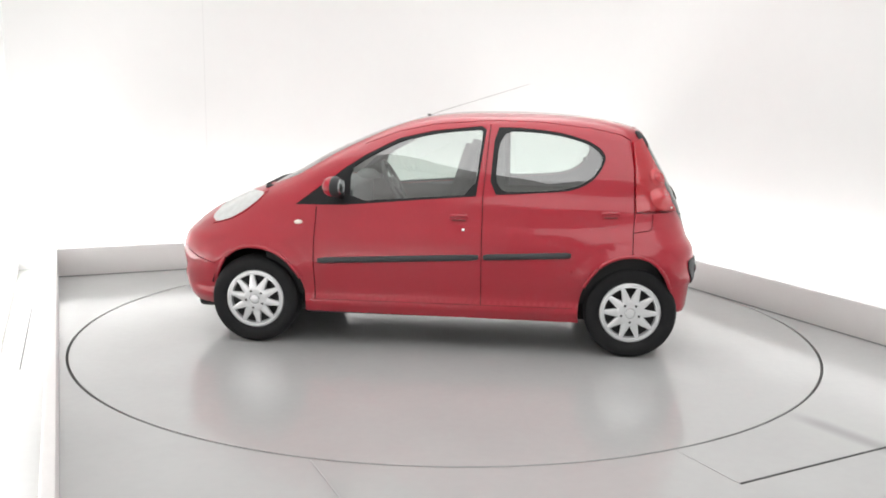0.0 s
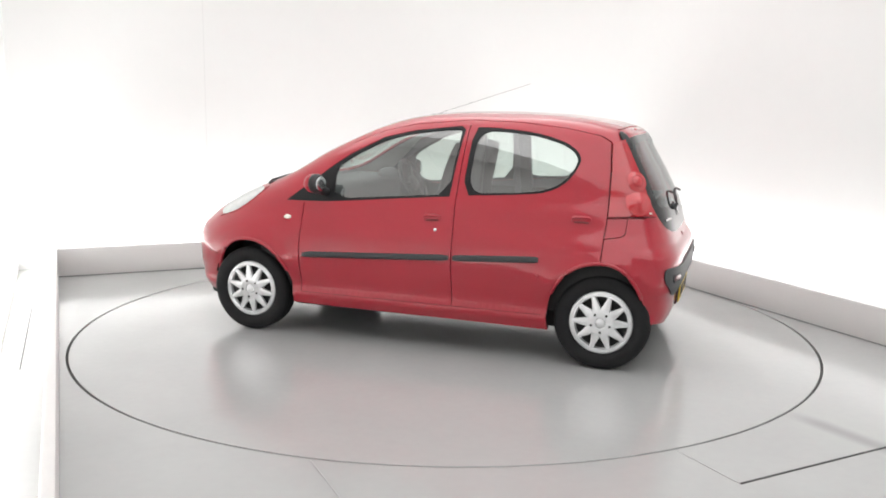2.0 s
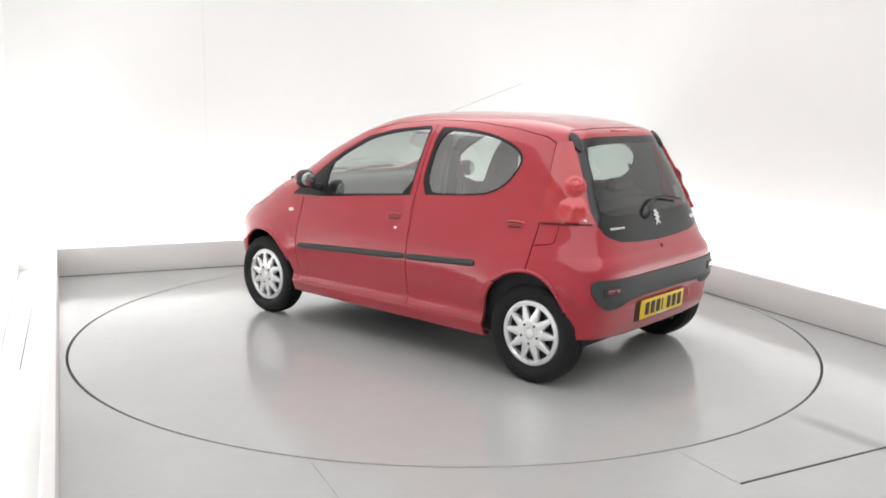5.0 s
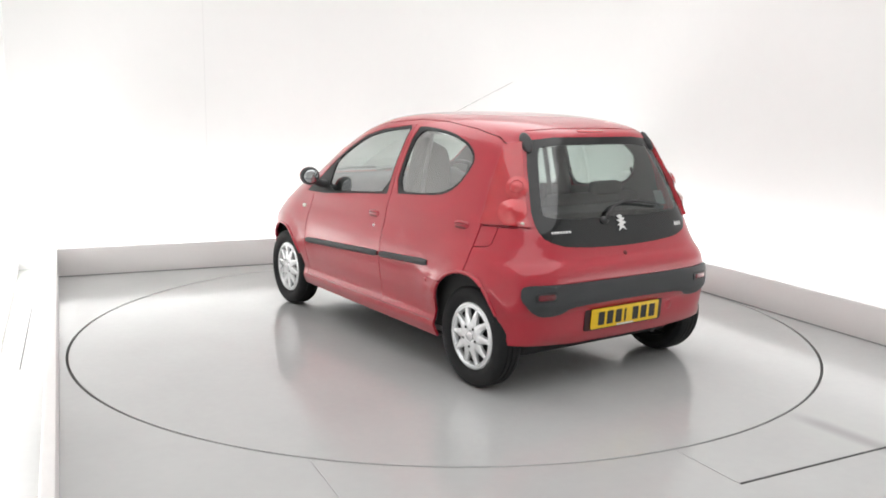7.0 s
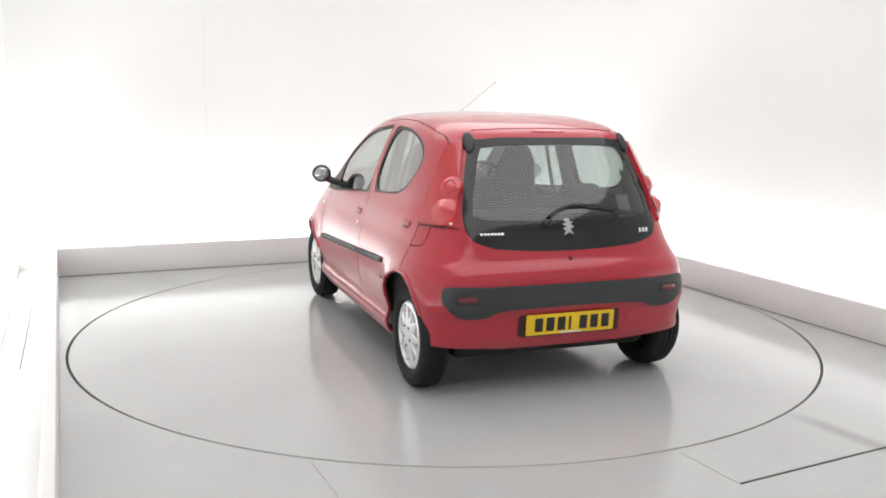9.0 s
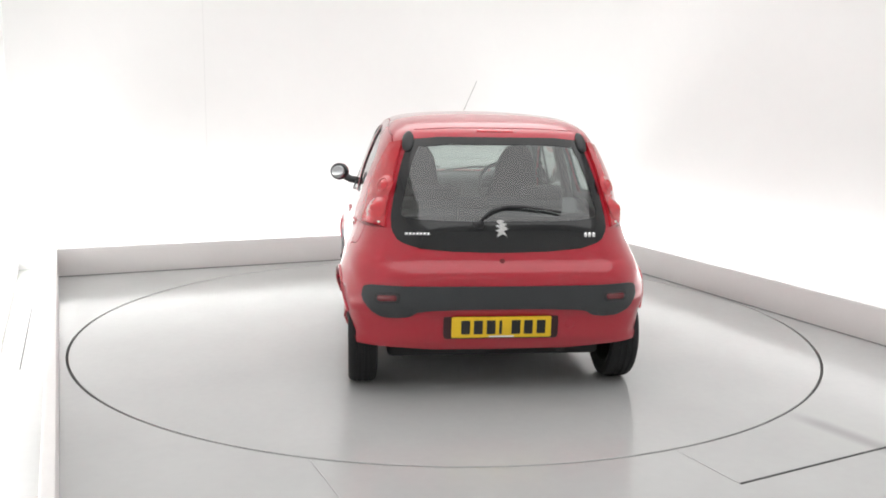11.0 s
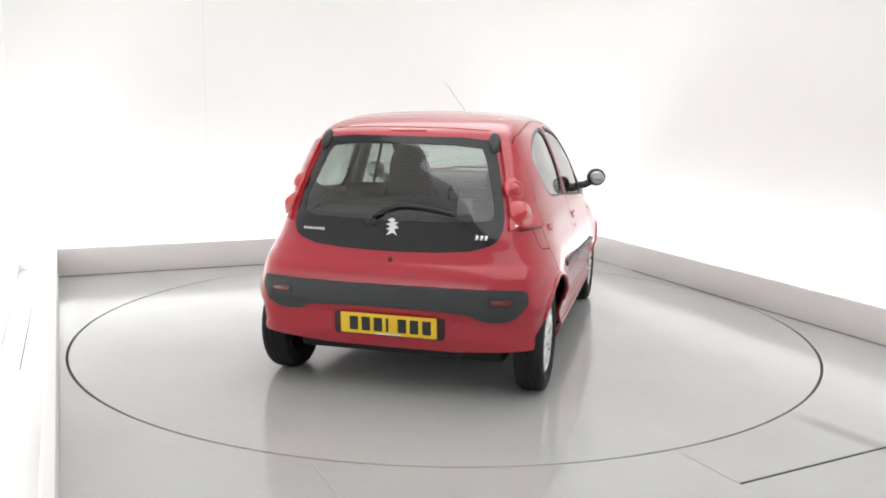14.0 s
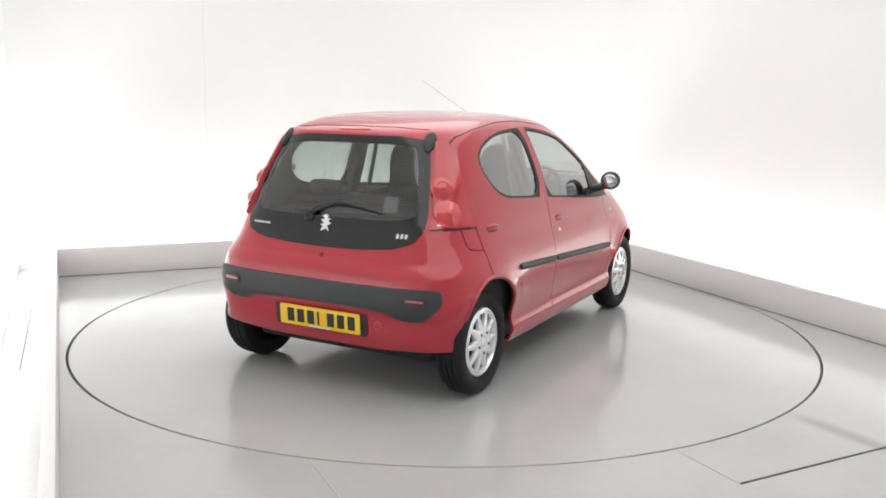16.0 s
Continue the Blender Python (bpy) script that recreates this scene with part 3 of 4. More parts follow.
def skin_mesh(name, tris, sides=(1,), lift=0.0, depth=0.012, material=None, inward=False):
    """A panel of the skin, on the left (1), the right (-1) or both, raised by lift, with edges turned in by depth."""
    verts, faces, norms = [], [], []
    for sd in sides:
        P = (SKIN_P + SKIN_N * lift) * np.array([1, sd, 1])
        N = SKIN_N * np.array([1, sd, 1])
        Q = P - N * depth
        index, low = {}, {}

        def vert(i):
            if i not in index:
                index[i] = len(verts)
                verts.append(P[i])
            return index[i]

        def deep(i):
            if i not in low:
                low[i] = (len(verts), len(verts) + 1)
                verts.extend((P[i], Q[i]))
            return low[i]
        count = {}
        for t in tris:
            t = [int(i) for i in t]
            fn = np.cross(P[t[1]] - P[t[0]], P[t[2]] - P[t[0]])
            if np.dot(fn, N[t[0]] + N[t[1]] + N[t[2]]) < 0:
                t = t[::-1]
            if np.linalg.norm(fn) < 1e-10:
                continue
            for a, b in zip(t, t[1:] + t[:1]):
                count[(a, b)] = True
            o = t[::-1] if inward else t
            faces.append([vert(i) for i in o])
            norms += [(-N[i] if inward else N[i]) for i in o]
        if depth:
            for a, b in count:
                if (b, a) in count or (abs(P[a][1]) < 1e-6 and abs(P[b][1]) < 1e-6):
                    continue
                (a0, a1), (b0, b1) = deep(a), deep(b)
                f = [b0, a0, a1, b1]
                faces.append(f)
                n = np.cross(P[a] - P[b], Q[a] - P[b])
                n = n / (np.linalg.norm(n) + 1e-12)
                norms += [n] * 4
    me = mesh_of(name, verts, faces, material, True)
    me.normals_split_custom_set([tuple(n) for n in norms])
    return me


def skin_spot(kind, a, z, side=1, lift=0.0):
    """A frame on the skin: its z axis points outward, its y axis up."""
    psi, q = to_skin(kind, a, z)
    p = body_point(psi, q)
    n = body_normal(np.array([psi]), np.array([q]))[0]
    p, n = Vector(p + n * lift), Vector(n)
    p.y *= side
    n.y *= side
    up = Vector((0, 0, 1))
    xa = up.cross(n).normalized()
    ya = n.cross(xa)
    return Matrix.Translation(p) @ Matrix((xa, ya, n)).transposed().to_4x4()


car = new("car")
tagged(car, label="clean red five-door hatchback parked on the turntable", category="car")

# painted panels
for nm, reg in (("front_door", "front_door"), ("rear_door", "rear_door")):
    for sd in (1, -1):
        door = part(nm, skin_mesh(nm, PATCH[reg], (sd,), 0, 0.014, M_RED), None, car, "red painted door with a black rub strip")
        win = nm.split("_")[0] + "_window"
        tr = nm.split("_")[0] + "_trim"
        part("window_trim", skin_mesh("window_trim", PATCH[tr], (sd,), -0.003, 0.012, M_TRIM), None, door, "black window surround")
        part("window_glass", skin_mesh("window_glass", PATCH[win], (sd,), -0.009, 0.0, M_GLASS), None, door, "clear green-tinted side glass").visible_shadow = False
for nm in ("sill", "fender"):
    for sd in (1, -1):
        part(nm, skin_mesh(nm, PATCH[nm], (sd,), 0.002 if nm == "sill" else 0, 0.014, M_RED), None, car)
ROOF, *REST = pieces(PATCH["roof"])
PATCH["roof"] = ROOF
PATCH["rear_bumper"], *CORNERS = pieces(PATCH["rear_bumper"])
PATCH["front_bumper"] = pieces(PATCH["front_bumper"])[0]
for bit in CORNERS:
    if len(bit) > 6:
        for sd in (1, -1):
            part("bumper_corner", skin_mesh("bumper_corner", bit, (sd,), 0, 0.014, M_RED), None, car)
for bit in REST:
    if len(bit) > 6:
        for sd in (1, -1):
            part("body_panel", skin_mesh("body_panel", bit, (sd,), 0, 0.014, M_RED), None, car)
for nm in ("rear_bumper", "front_bumper", "bonnet", "roof"):
    part(nm, skin_mesh(nm, PATCH[nm], (1, -1), 0, 0.014, M_RED), None, car)
part("grille", skin_mesh("grille", PATCH["grille"], (1, -1), -0.012, 0.0, M_BLACK), None, car, "black lower air intake")
part("panel_gap", skin_mesh("panel_gap", PATCH["gap"], (1, -1), -0.011, 0.0, M_GAP), None, car, "dark strips with the shade of panel gaps and roof crease painted in")
part("lower_valance", skin_mesh("lower_valance", PATCH["under"], (1, -1), -0.02, 0.02, M_UNDER), None, car, "black lower body edge")
part("windscreen", skin_mesh("windscreen", PATCH["windscreen"], (1, -1), -0.004, 0.0, M_GLASS), None, car, "clear green-tinted windscreen").visible_shadow = False
for sd in (1, -1):
    part("headlamp", skin_mesh("headlamp", PATCH["headlamp"], (sd,), 0.002, 0.012, M_HEAD), None, car, "clear swept-back headlamp lens")

# the all-glass tailgate
gate = part("tailgate", skin_mesh("tailgate", PATCH["tailgate"], (1, -1), 0.001, 0.012, M_FRIT), None, car, "black glass tailgate")
part("rear_glass", skin_mesh("rear_glass", PATCH["tailgate_glass"], (1, -1), 0.0, 0.0, M_GLASS_R), None, gate, "tinted see-through tailgate glass").visible_shadow = False
strip_ob = part("bumper_strip", skin_mesh("bumper_strip", PATCH["bumper_strip"], (1, -1), 0.010, 0.02, M_STRIP), None, car, "dark grey moulded bumper strip")


def rounded_plate(w, h, t, r=0.01, bevel=0.003):
    """A flat plate with round corners, lying in xy, its back at z = 0."""
    bm = bmesh.new()
    pts = []
    for cx, cy, a0 in ((w / 2 - r, h / 2 - r, 0), (-w / 2 + r, h / 2 - r, 90), (-w / 2 + r, -h / 2 + r, 180), (w / 2 - r, -h / 2 + r, 270)):
        for i in range(5):
            a = radians(a0 + 22.5 * i)
            pts.append((cx + r * math.cos(a), cy + r * math.sin(a)))
    f = bm.faces.new([bm.verts.new((*p, 0)) for p in pts])
    res = bmesh.ops.extrude_face_region(bm, geom=[f])
    top = [v for v in res["geom"] if isinstance(v, bmesh.types.BMVert)]
    bmesh.ops.translate(bm, verts=top, vec=(0, 0, t))
    bmesh.ops.recalc_face_normals(bm, faces=bm.faces[:])
    if bevel:
        es = [e for e in bm.edges if e.verts[0].co.z > t - 1e-6 and e.verts[1].co.z > t - 1e-6]
        bmesh.ops.bevel(bm, geom=es, offset=bevel, segments=2, affect="EDGES", profile=0.5)
    smooth_by_angle(bm)
    return bm


def dome(rx, ry, rz, seg=20, rings=8, full=False):
    """Half an ellipsoid over the xy plane, or a whole one."""
    bm = bmesh.new()
    bmesh.ops.create_uvsphere(bm, u_segments=seg, v_segments=rings * 2, radius=1)
    if not full:
        bmesh.ops.delete(bm, geom=[v for v in bm.verts if v.co.z < -1e-4], context="VERTS")
    for v in bm.verts:
        v.co = (v.co.x * rx, v.co.y * ry, v.co.z * rz)
    for f in bm.faces:
        f.smooth = True
    return bm


def tube(path, radius, seg=8, taper=1.0):
    """A round rod along a path of points."""
    bm = bmesh.new()
    path = [Vector(p) for p in path]
    rings = []
    for i, p in enumerate(path):
        d = (path[min(i + 1, len(path) - 1)] - path[max(i - 1, 0)]).normalized()
        a = d.orthogonal().normalized()
        b = d.cross(a)
        r = radius * (1 + (taper - 1) * i / (len(path) - 1))
        rings.append([bm.verts.new(p + (a * math.cos(2 * math.pi * k / seg) + b * math.sin(2 * math.pi * k / seg)) * r) for k in range(seg)])
    for r0, r1 in zip(rings, rings[1:]):
        for k in range(seg):
            bm.faces.new((r0[k], r0[(k + 1) % seg], r1[(k + 1) % seg], r1[k]))
    bm.faces.new(rings[0])
    bm.faces.new(rings[-1])
    bmesh.ops.recalc_face_normals(bm, faces=bm.faces[:])
    smooth_by_angle(bm, 50)
    return bm



def bulge(r, h, seg=24):
    """A low round swelling that runs out flat at its edge, with a small raised eye."""
    bm = bmesh.new()
    rings = [[bm.verts.new((0, 0, h * 1.12))]]
    for f in (0.12, 0.2, 0.26, 0.34, 0.46, 0.58, 0.7, 0.82, 0.92, 1.0):
        z = h * (1 - f * f) ** 1.6 + (0.12 * h if f < 0.22 else 0.0)
        rings.append([bm.verts.new((r * f * math.cos(2 * math.pi * k / seg), r * f * math.sin(2 * math.pi * k / seg), z)) for k in range(seg)])
    for k in range(seg):
        bm.faces.new((rings[0][0], rings[1][k], rings[1][(k + 1) % seg]))
    for r0, r1 in zip(rings[1:], rings[2:]):
        for k in range(seg):
            bm.faces.new((r0[k], r1[k], r1[(k + 1) % seg], r0[(k + 1) % seg]))
    for f in bm.faces:
        f.smooth = True
    return bm


for sd in (1, -1):
    lamp = part("tail_lamp", skin_mesh("tail_lamp", PATCH["tail_lamp"], (sd,), 0.020, 0.034, M_LAMP), None, car, "tall red wrap-round tail lamp")
    part("lamp_dome", bulge(0.080, 0.028), M_BULB, lamp, "bulging round brake light", skin_spot("tail", 0.628, 0.965, sd, 0.0185))
    part("lamp_dome", bulge(0.062, 0.020), M_BULB, lamp, "bulging round brake light", skin_spot("tail", 0.584, 1.085, sd, 0.0185))
    for zc, yc, rr in ((0.965, 0.628, 0.040), (1.085, 0.584, 0.032)):
        ring = bmesh.new()
        vs = [[ring.verts.new((f * rr * math.cos(2 * math.pi * k / 24), f * rr * math.sin(2 * math.pi * k / 24), hz)) for k in range(24)] for f, hz in ((1.0, 0.012), (1.08, 0.0165), (1.2, 0.010))]
        for r0, r1 in zip(vs, vs[1:]):
            for k in range(24):
                ring.faces.new((r0[k], r1[k], r1[(k + 1) % 24], r0[(k + 1) % 24]))
        smooth_by_angle(ring, 80)
        part("lamp_ring", ring, M_LAMP, lamp, "raised ring in the lamp lens", skin_spot("tail", yc, zc, sd, 0.0185))
    part("reverse_lens", dome(0.010, 0.006, 0.004), M_CLEAR, lamp, "small clear lens", skin_spot("tail", 0.615, 0.905, sd, 0.020))
    # no hollow here: black sheet paints the pocket's shade round the reflector
    part("reflector_pocket", rounded_plate(0.135, 0.052, 0.008, 0.02, 0.003), M_BLACK, strip_ob, "flat black sheet standing for the shaded pocket round the reflector", skin_spot("tail", 0.585, 0.548, sd, 0.004))
    part("reflector", rounded_plate(0.10, 0.030, 0.010, 0.012), M_REFLECT, strip_ob, "red reflector", skin_spot("tail", 0.585, 0.548, sd, 0.006))
    # black caps at the ends of the roof spoiler
    part("spoiler_cap", dome(0.034, 0.066, 0.018, full=True), M_BLACK, car, "black spoiler end cap", skin_spot("tail", 0.468, 1.318, sd, 0.002) @ pose(0, 0, 0, 0, 0, 14 * sd))

# rolled lips round the wheel openings
for cx, h_in, h_out, h_top in ((HUBS[0][0], 0.335, 0.275, 0.343), (HUBS[1][0], 0.318, 0.250, 0.355)):
    lip = [q for q in arch_line(cx, h_in, h_out, h_top, n=80) if q[1] > 0.43]
    for sd in (1, -1):
        path = [skin_spot("side", x, z, sd, 0.0).translation for x, z in lip]
        part("arch_lip", tube(path, 0.0105, 10), M_RED, car)

# rub strips on the doors
for sd in (1, -1):
    for x0, x1, z0, z1 in ((0.752, -0.243, 0.550, 0.600), (-0.271, -0.800, 0.601, 0.629)):
        bm = bmesh.new()
        rows = []
        n = 24
        for i in range(n + 1):
            f = i / n
            x, z = x0 + (x1 - x0) * f, z0 + (z1 - z0) * f
            h = 0.0185 * min(1.0, 0.7 + 12 * min(f, 1 - f) * abs(x1 - x0))
            ring = []
            for dz, up in ((-h, -0.004), (-h, 0.006), (-h * 0.7, 0.012), (h * 0.7, 0.012), (h, 0.006), (h, -0.004)):
                m = skin_spot("side", x, z + dz, sd, up)
                ring.append(bm.verts.new(m.translation))
            rows.append(ring)
        for r0, r1 in zip(rows, rows[1:]):
            for k in range(5):
                bm.faces.new((r0[k], r0[k + 1], r1[k + 1], r1[k]))
        bm.faces.new(rows[0])
        bm.faces.new(rows[-1])
        bmesh.ops.recalc_face_normals(bm, faces=bm.faces[:])
        smooth_by_angle(bm, 50)
        part("rub_strip", bm, M_STRIP, car, "black rub strip along the door")
    # handles, lock, side repeater
    for hx, hz in ((-0.118, 0.835), (-1.03, 0.872)):
        spot = skin_spot("side", hx, hz, sd, -0.001)
        h = part("door_handle", rounded_plate(0.115, 0.040, 0.004, 0.018, 0.002), M_RED, car, "red flap door handle", spot)
        # a darker red sliver paints the shade under the handle
        part("handle_recess", rounded_plate(0.085, 0.012, 0.003, 0.005, 0.001), M_HANDLE_SHADE, h, "finger recess with its shade painted on", pose(0, -0.018, 0.003))
        part("handle_bar", tube([(-0.052, 0.004, 0.000), (-0.04, 0.008, 0.006), (0, 0.010, 0.009), (0.04, 0.008, 0.006), (0.052, 0.004, 0.000)], 0.008), M_RED, h)
    part("door_lock", dome(0.011, 0.011, 0.006), M_CHROME, car, "round bright door lock", skin_spot("side", -0.145, 0.762, sd, 0.0))
    part("side_repeater", dome(0.028, 0.015, 0.012), M_CLEAR, car, "oval clear indicator", skin_spot("side", 0.885, 0.780, sd, 0.0))
    part("window_latch", dome(0.014, 0.02, 0.012), M_TRIM, car, "small black rear window latch", skin_spot("side", -0.945, 1.13, sd, -0.03))

# tail details
PLATE_M = skin_spot("tail", 0.0, 0.388, 1, 0.010)
# flat sheet; the recess's shade is painted in its dark colour
recess = part("plate_recess", rounded_plate(0.60, 0.128, 0.0085, 0.02, 0.003), M_PLATE_SHADE, car, "flat dark sheet standing for the shaded recess behind the plate", skin_spot("tail", 0.0, 0.386, 1, -0.004))
plate = part("number_plate", rounded_plate(0.52, 0.111, 0.006, 0.008, 0.001), M_YELLOW, car, "yellow rear number plate with black bars", PLATE_M)
for cx in (-0.187, -0.121, -0.055, -0.005, 0.075, 0.140, 0.207):
    part("plate_bar", rounded_plate(0.014 if cx == -0.005 else 0.046, 0.074, 0.001, 0.004, 0), M_INK, plate, "", pose(cx, 0.0, 0.0062))
part("plate_bar", rounded_plate(0.13, 0.008, 0.001, 0.002, 0), M_WHITE, plate, "pale maker's bar", pose(0.0, -0.0495, 0.0062))
part("tailgate_lock", dome(0.014, 0.014, 0.006), M_GAP, car, "round dark tailgate lock", skin_spot("tail", 0.0, 0.727, 1, 0.0))


def emblem():
    """A plain bright badge with a jagged upright outline."""
    pts = [(-0.006, 0.046), (0.012, 0.040), (0.006, 0.028), (0.032, 0.024), (0.012, 0.012), (0.036, -0.002), (0.010, -0.012), (0.030, -0.044),
           (0.004, -0.030), (-0.030, -0.046), (-0.016, -0.018), (-0.034, -0.012), (-0.012, 0.000), (-0.036, 0.016), (-0.010, 0.020), (-0.030, 0.038)]
    bm = bmesh.new()
    f = bm.faces.new([bm.verts.new((x, y, 0)) for x, y in pts])
    r = bmesh.ops.extrude_face_region(bm, geom=[f])
    bmesh.ops.translate(bm, verts=[v for v in r["geom"] if isinstance(v, bmesh.types.BMVert)], vec=(0, 0, 0.006))
    bmesh.ops.recalc_face_normals(bm, faces=bm.faces[:])
    return bm


part("badge", emblem(), M_CHROME, gate, "bright metal badge", skin_spot("tail", 0.0, 0.888, 1, 0.002))
NAME_L, NAME_R = skin_spot("tail", 0.435, 0.862, 1, 0.001), skin_spot("tail", 0.465, 0.855, -1, 0.001)
for i in range(7):
    part("name_bar", rounded_plate(0.014, 0.013, 0.003, 0.003, 0.0005), M_CHROME, gate, "bright lettering bar", NAME_L @ pose((i - 3) * 0.0185, 0, 0))
for i in range(3):
    part("name_bar", rounded_plate(0.015, 0.024, 0.003, 0.004, 0.0005), M_CHROME, gate, "bright lettering bar", NAME_R @ pose((i - 1) * 0.023, 0, 0, 0, 0, -12))
part("sticker", rounded_plate(0.08, 0.085, 0.0008, 0.004, 0), M_TRIMGREY, gate, "faded square window sticker", skin_spot("tail", 0.365, 1.005, -1, -0.002))
part("high_brake_lamp", rounded_plate(0.20, 0.018, 0.004, 0.008, 0.001), M_BULB, car, "slim red high brake lamp", skin_spot("tail", 0.0, 1.376, 1, 0.0005))
part("tow_eye_cover", dome(0.026, 0.026, 0.005), M_RED, car, "round red towing eye cover", skin_spot("tail", 0.362, 0.395, -1, -0.001))
for sd in (1, -1):
    part("arch_plug", dome(0.013, 0.013, 0.005), M_RED, car, "small round trim plug", skin_spot("side", -0.80, 0.535, sd, 0.0))
# rear wiper
WIPER_M = skin_spot("tail", 0.118, 0.908, 1, 0.0)
wiper = part("rear_wiper", dome(0.030, 0.022, 0.026), M_BLACK, gate, "black curved rear wiper", WIPER_M)
arm = []
for y, z in ((0.120, 0.910), (0.100, 0.936), (0.055, 0.968), (-0.02, 0.990), (-0.11, 0.990), (-0.21, 0.978), (-0.31, 0.962)):
    arm.append(skin_spot("tail", abs(y), z, -1 if y < 0 else 1, 0.026).translation)
bm = tube([WIPER_M.inverted() @ p for p in arm], 0.0105, 8, 0.6)
part("wiper_arm", bm, M_BLACK, wiper)

# door mirrors
for sd in (1, -1):
    mir = part("door_mirror", dome(0.056, 0.066, 0.061, 24, 10, True), M_RED, car, "oval red door mirror with a black back", pose(0.655, 0.838 * sd, 1.012, 0, 0, -12 * sd))
    part("mirror_rim", dome(0.046, 0.0675, 0.0625, 24, 10, True), M_BLACK, mir, "black mirror rim", pose(-0.024, 0, 0))
    part("mirror_glass", dome(0.008, 0.050, 0.045, 24, 10, True), M_MIRROR, mir, "silver mirror glass", pose(-0.0635, 0, 0))
    part("mirror_stalk", tube([(-0.01, -0.03 * sd, -0.03), (-0.01, -0.08 * sd, -0.055), (0.0, -0.15 * sd, -0.066)], 0.026, 10), M_BLACK, mir, "black mirror foot")

# aerial and scuttle wipers
part("aerial_foot", dome(0.022, 0.016, 0.016), M_BLACK, car, "black aerial foot", pose(0.16, 0, 1.432, 0, -18, 0))
part("aerial", tube([(0.16, 0, 1.44), (0.02, 0, 1.487), (-0.51, 0, 1.655)], 0.0013, 6, 0.7), M_UNDER, car, "thin black roof aerial")
part("scuttle", box((1.03, -0.55, 0.955), (1.16, 0.55, 0.985), 0.012), M_BLACK, car, "black scuttle panel")
for y0, y1 in ((0.50, 0.05), (0.0, -0.45)):
    part("front_wiper", tube([(1.16, y0, 0.985), (1.12, (y0 + y1) / 2, 1.018), (1.09, y1, 1.022)], 0.008), M_BLACK, car, "black windscreen wiper")

# ---------- underside and wheels ----------
part("underbody", box((-1.36, -0.58, 0.175), (1.62, 0.58, 0.34), 0.03), M_UNDER, car, "black underbody")
part("tail_pipe", tube([(-1.1, -0.34, 0.235), (-1.46, -0.34, 0.238)], 0.022, 12), M_UNDER, car, "short exhaust pipe")


def wheel_liner(hx):
    bm = bmesh.new()
    rows = []
    for i in range(25):
        a = radians(14 + 152 * i / 24)
        rows.append([bm.verts.new((hx + (0.300 if math.cos(a) * hx > 0 else 0.335) * math.cos(a), y, 0.28 + 0.362 * math.sin(a))) for y in (0.50, 0.62, 0.735)])
    for r0, r1 in zip(rows, rows[1:]):
        for k in range(2):
            bm.faces.new((r0[k], r0[k + 1], r1[k + 1], r1[k]))
    bm.faces.new([r[0] for r in rows])
    for f in bm.faces:
        f.smooth = len(f.verts) == 4
    return bm


for hx, _ in HUBS:
    for sd in (1, -1):
        bm = wheel_liner(hx)
        if sd < 0:
            for v in bm.verts:
                v.co.y = -v.co.y
        part("wheel_liner", bm, M_UNDER, car, "black wheel-arch liner")


def lathe(prof, seg=64, closed=False):
    """A solid of turning about the y axis; prof: radius and y."""
    bm = bmesh.new()
    rings = []
    for r, y in prof:
        rings.append([bm.verts.new((r * math.cos(2 * math.pi * k / seg), y, r * math.sin(2 * math.pi * k / seg))) for k in range(seg)] if r > 1e-5 else [bm.verts.new((0, y, 0))])
    pairs = list(zip(rings, rings[1:])) + ([(rings[-1], rings[0])] if closed else [])
    for r0, r1 in pairs:
        for k in range(seg):
            j = (k + 1) % seg
            if len(r0) == 1:
                bm.faces.new((r0[0], r1[j], r1[k]))
            elif len(r1) == 1:
                bm.faces.new((r0[k], r0[j], r1[0]))
            else:
                bm.faces.new((r0[k], r0[j], r1[j], r1[k]))
    bmesh.ops.recalc_face_normals(bm, faces=bm.faces[:])
    smooth_by_angle(bm, 35)
    return bm


def build_tyre():
    prof = [(0.185, 0.055), (0.200, 0.070), (0.225, 0.078), (0.250, 0.077), (0.266, 0.070), (0.274, 0.060), (0.278, 0.048), (0.279, 0.036), (0.274, 0.034), (0.274, 0.028), (0.2795, 0.026),
            (0.280, 0.006), (0.274, 0.004), (0.274, -0.004), (0.280, -0.006), (0.2795, -0.026), (0.274, -0.028), (0.274, -0.034), (0.279, -0.036), (0.278, -0.05), (0.266, -0.070),
            (0.235, -0.078), (0.190, -0.06)]
    return lathe(prof, 72)


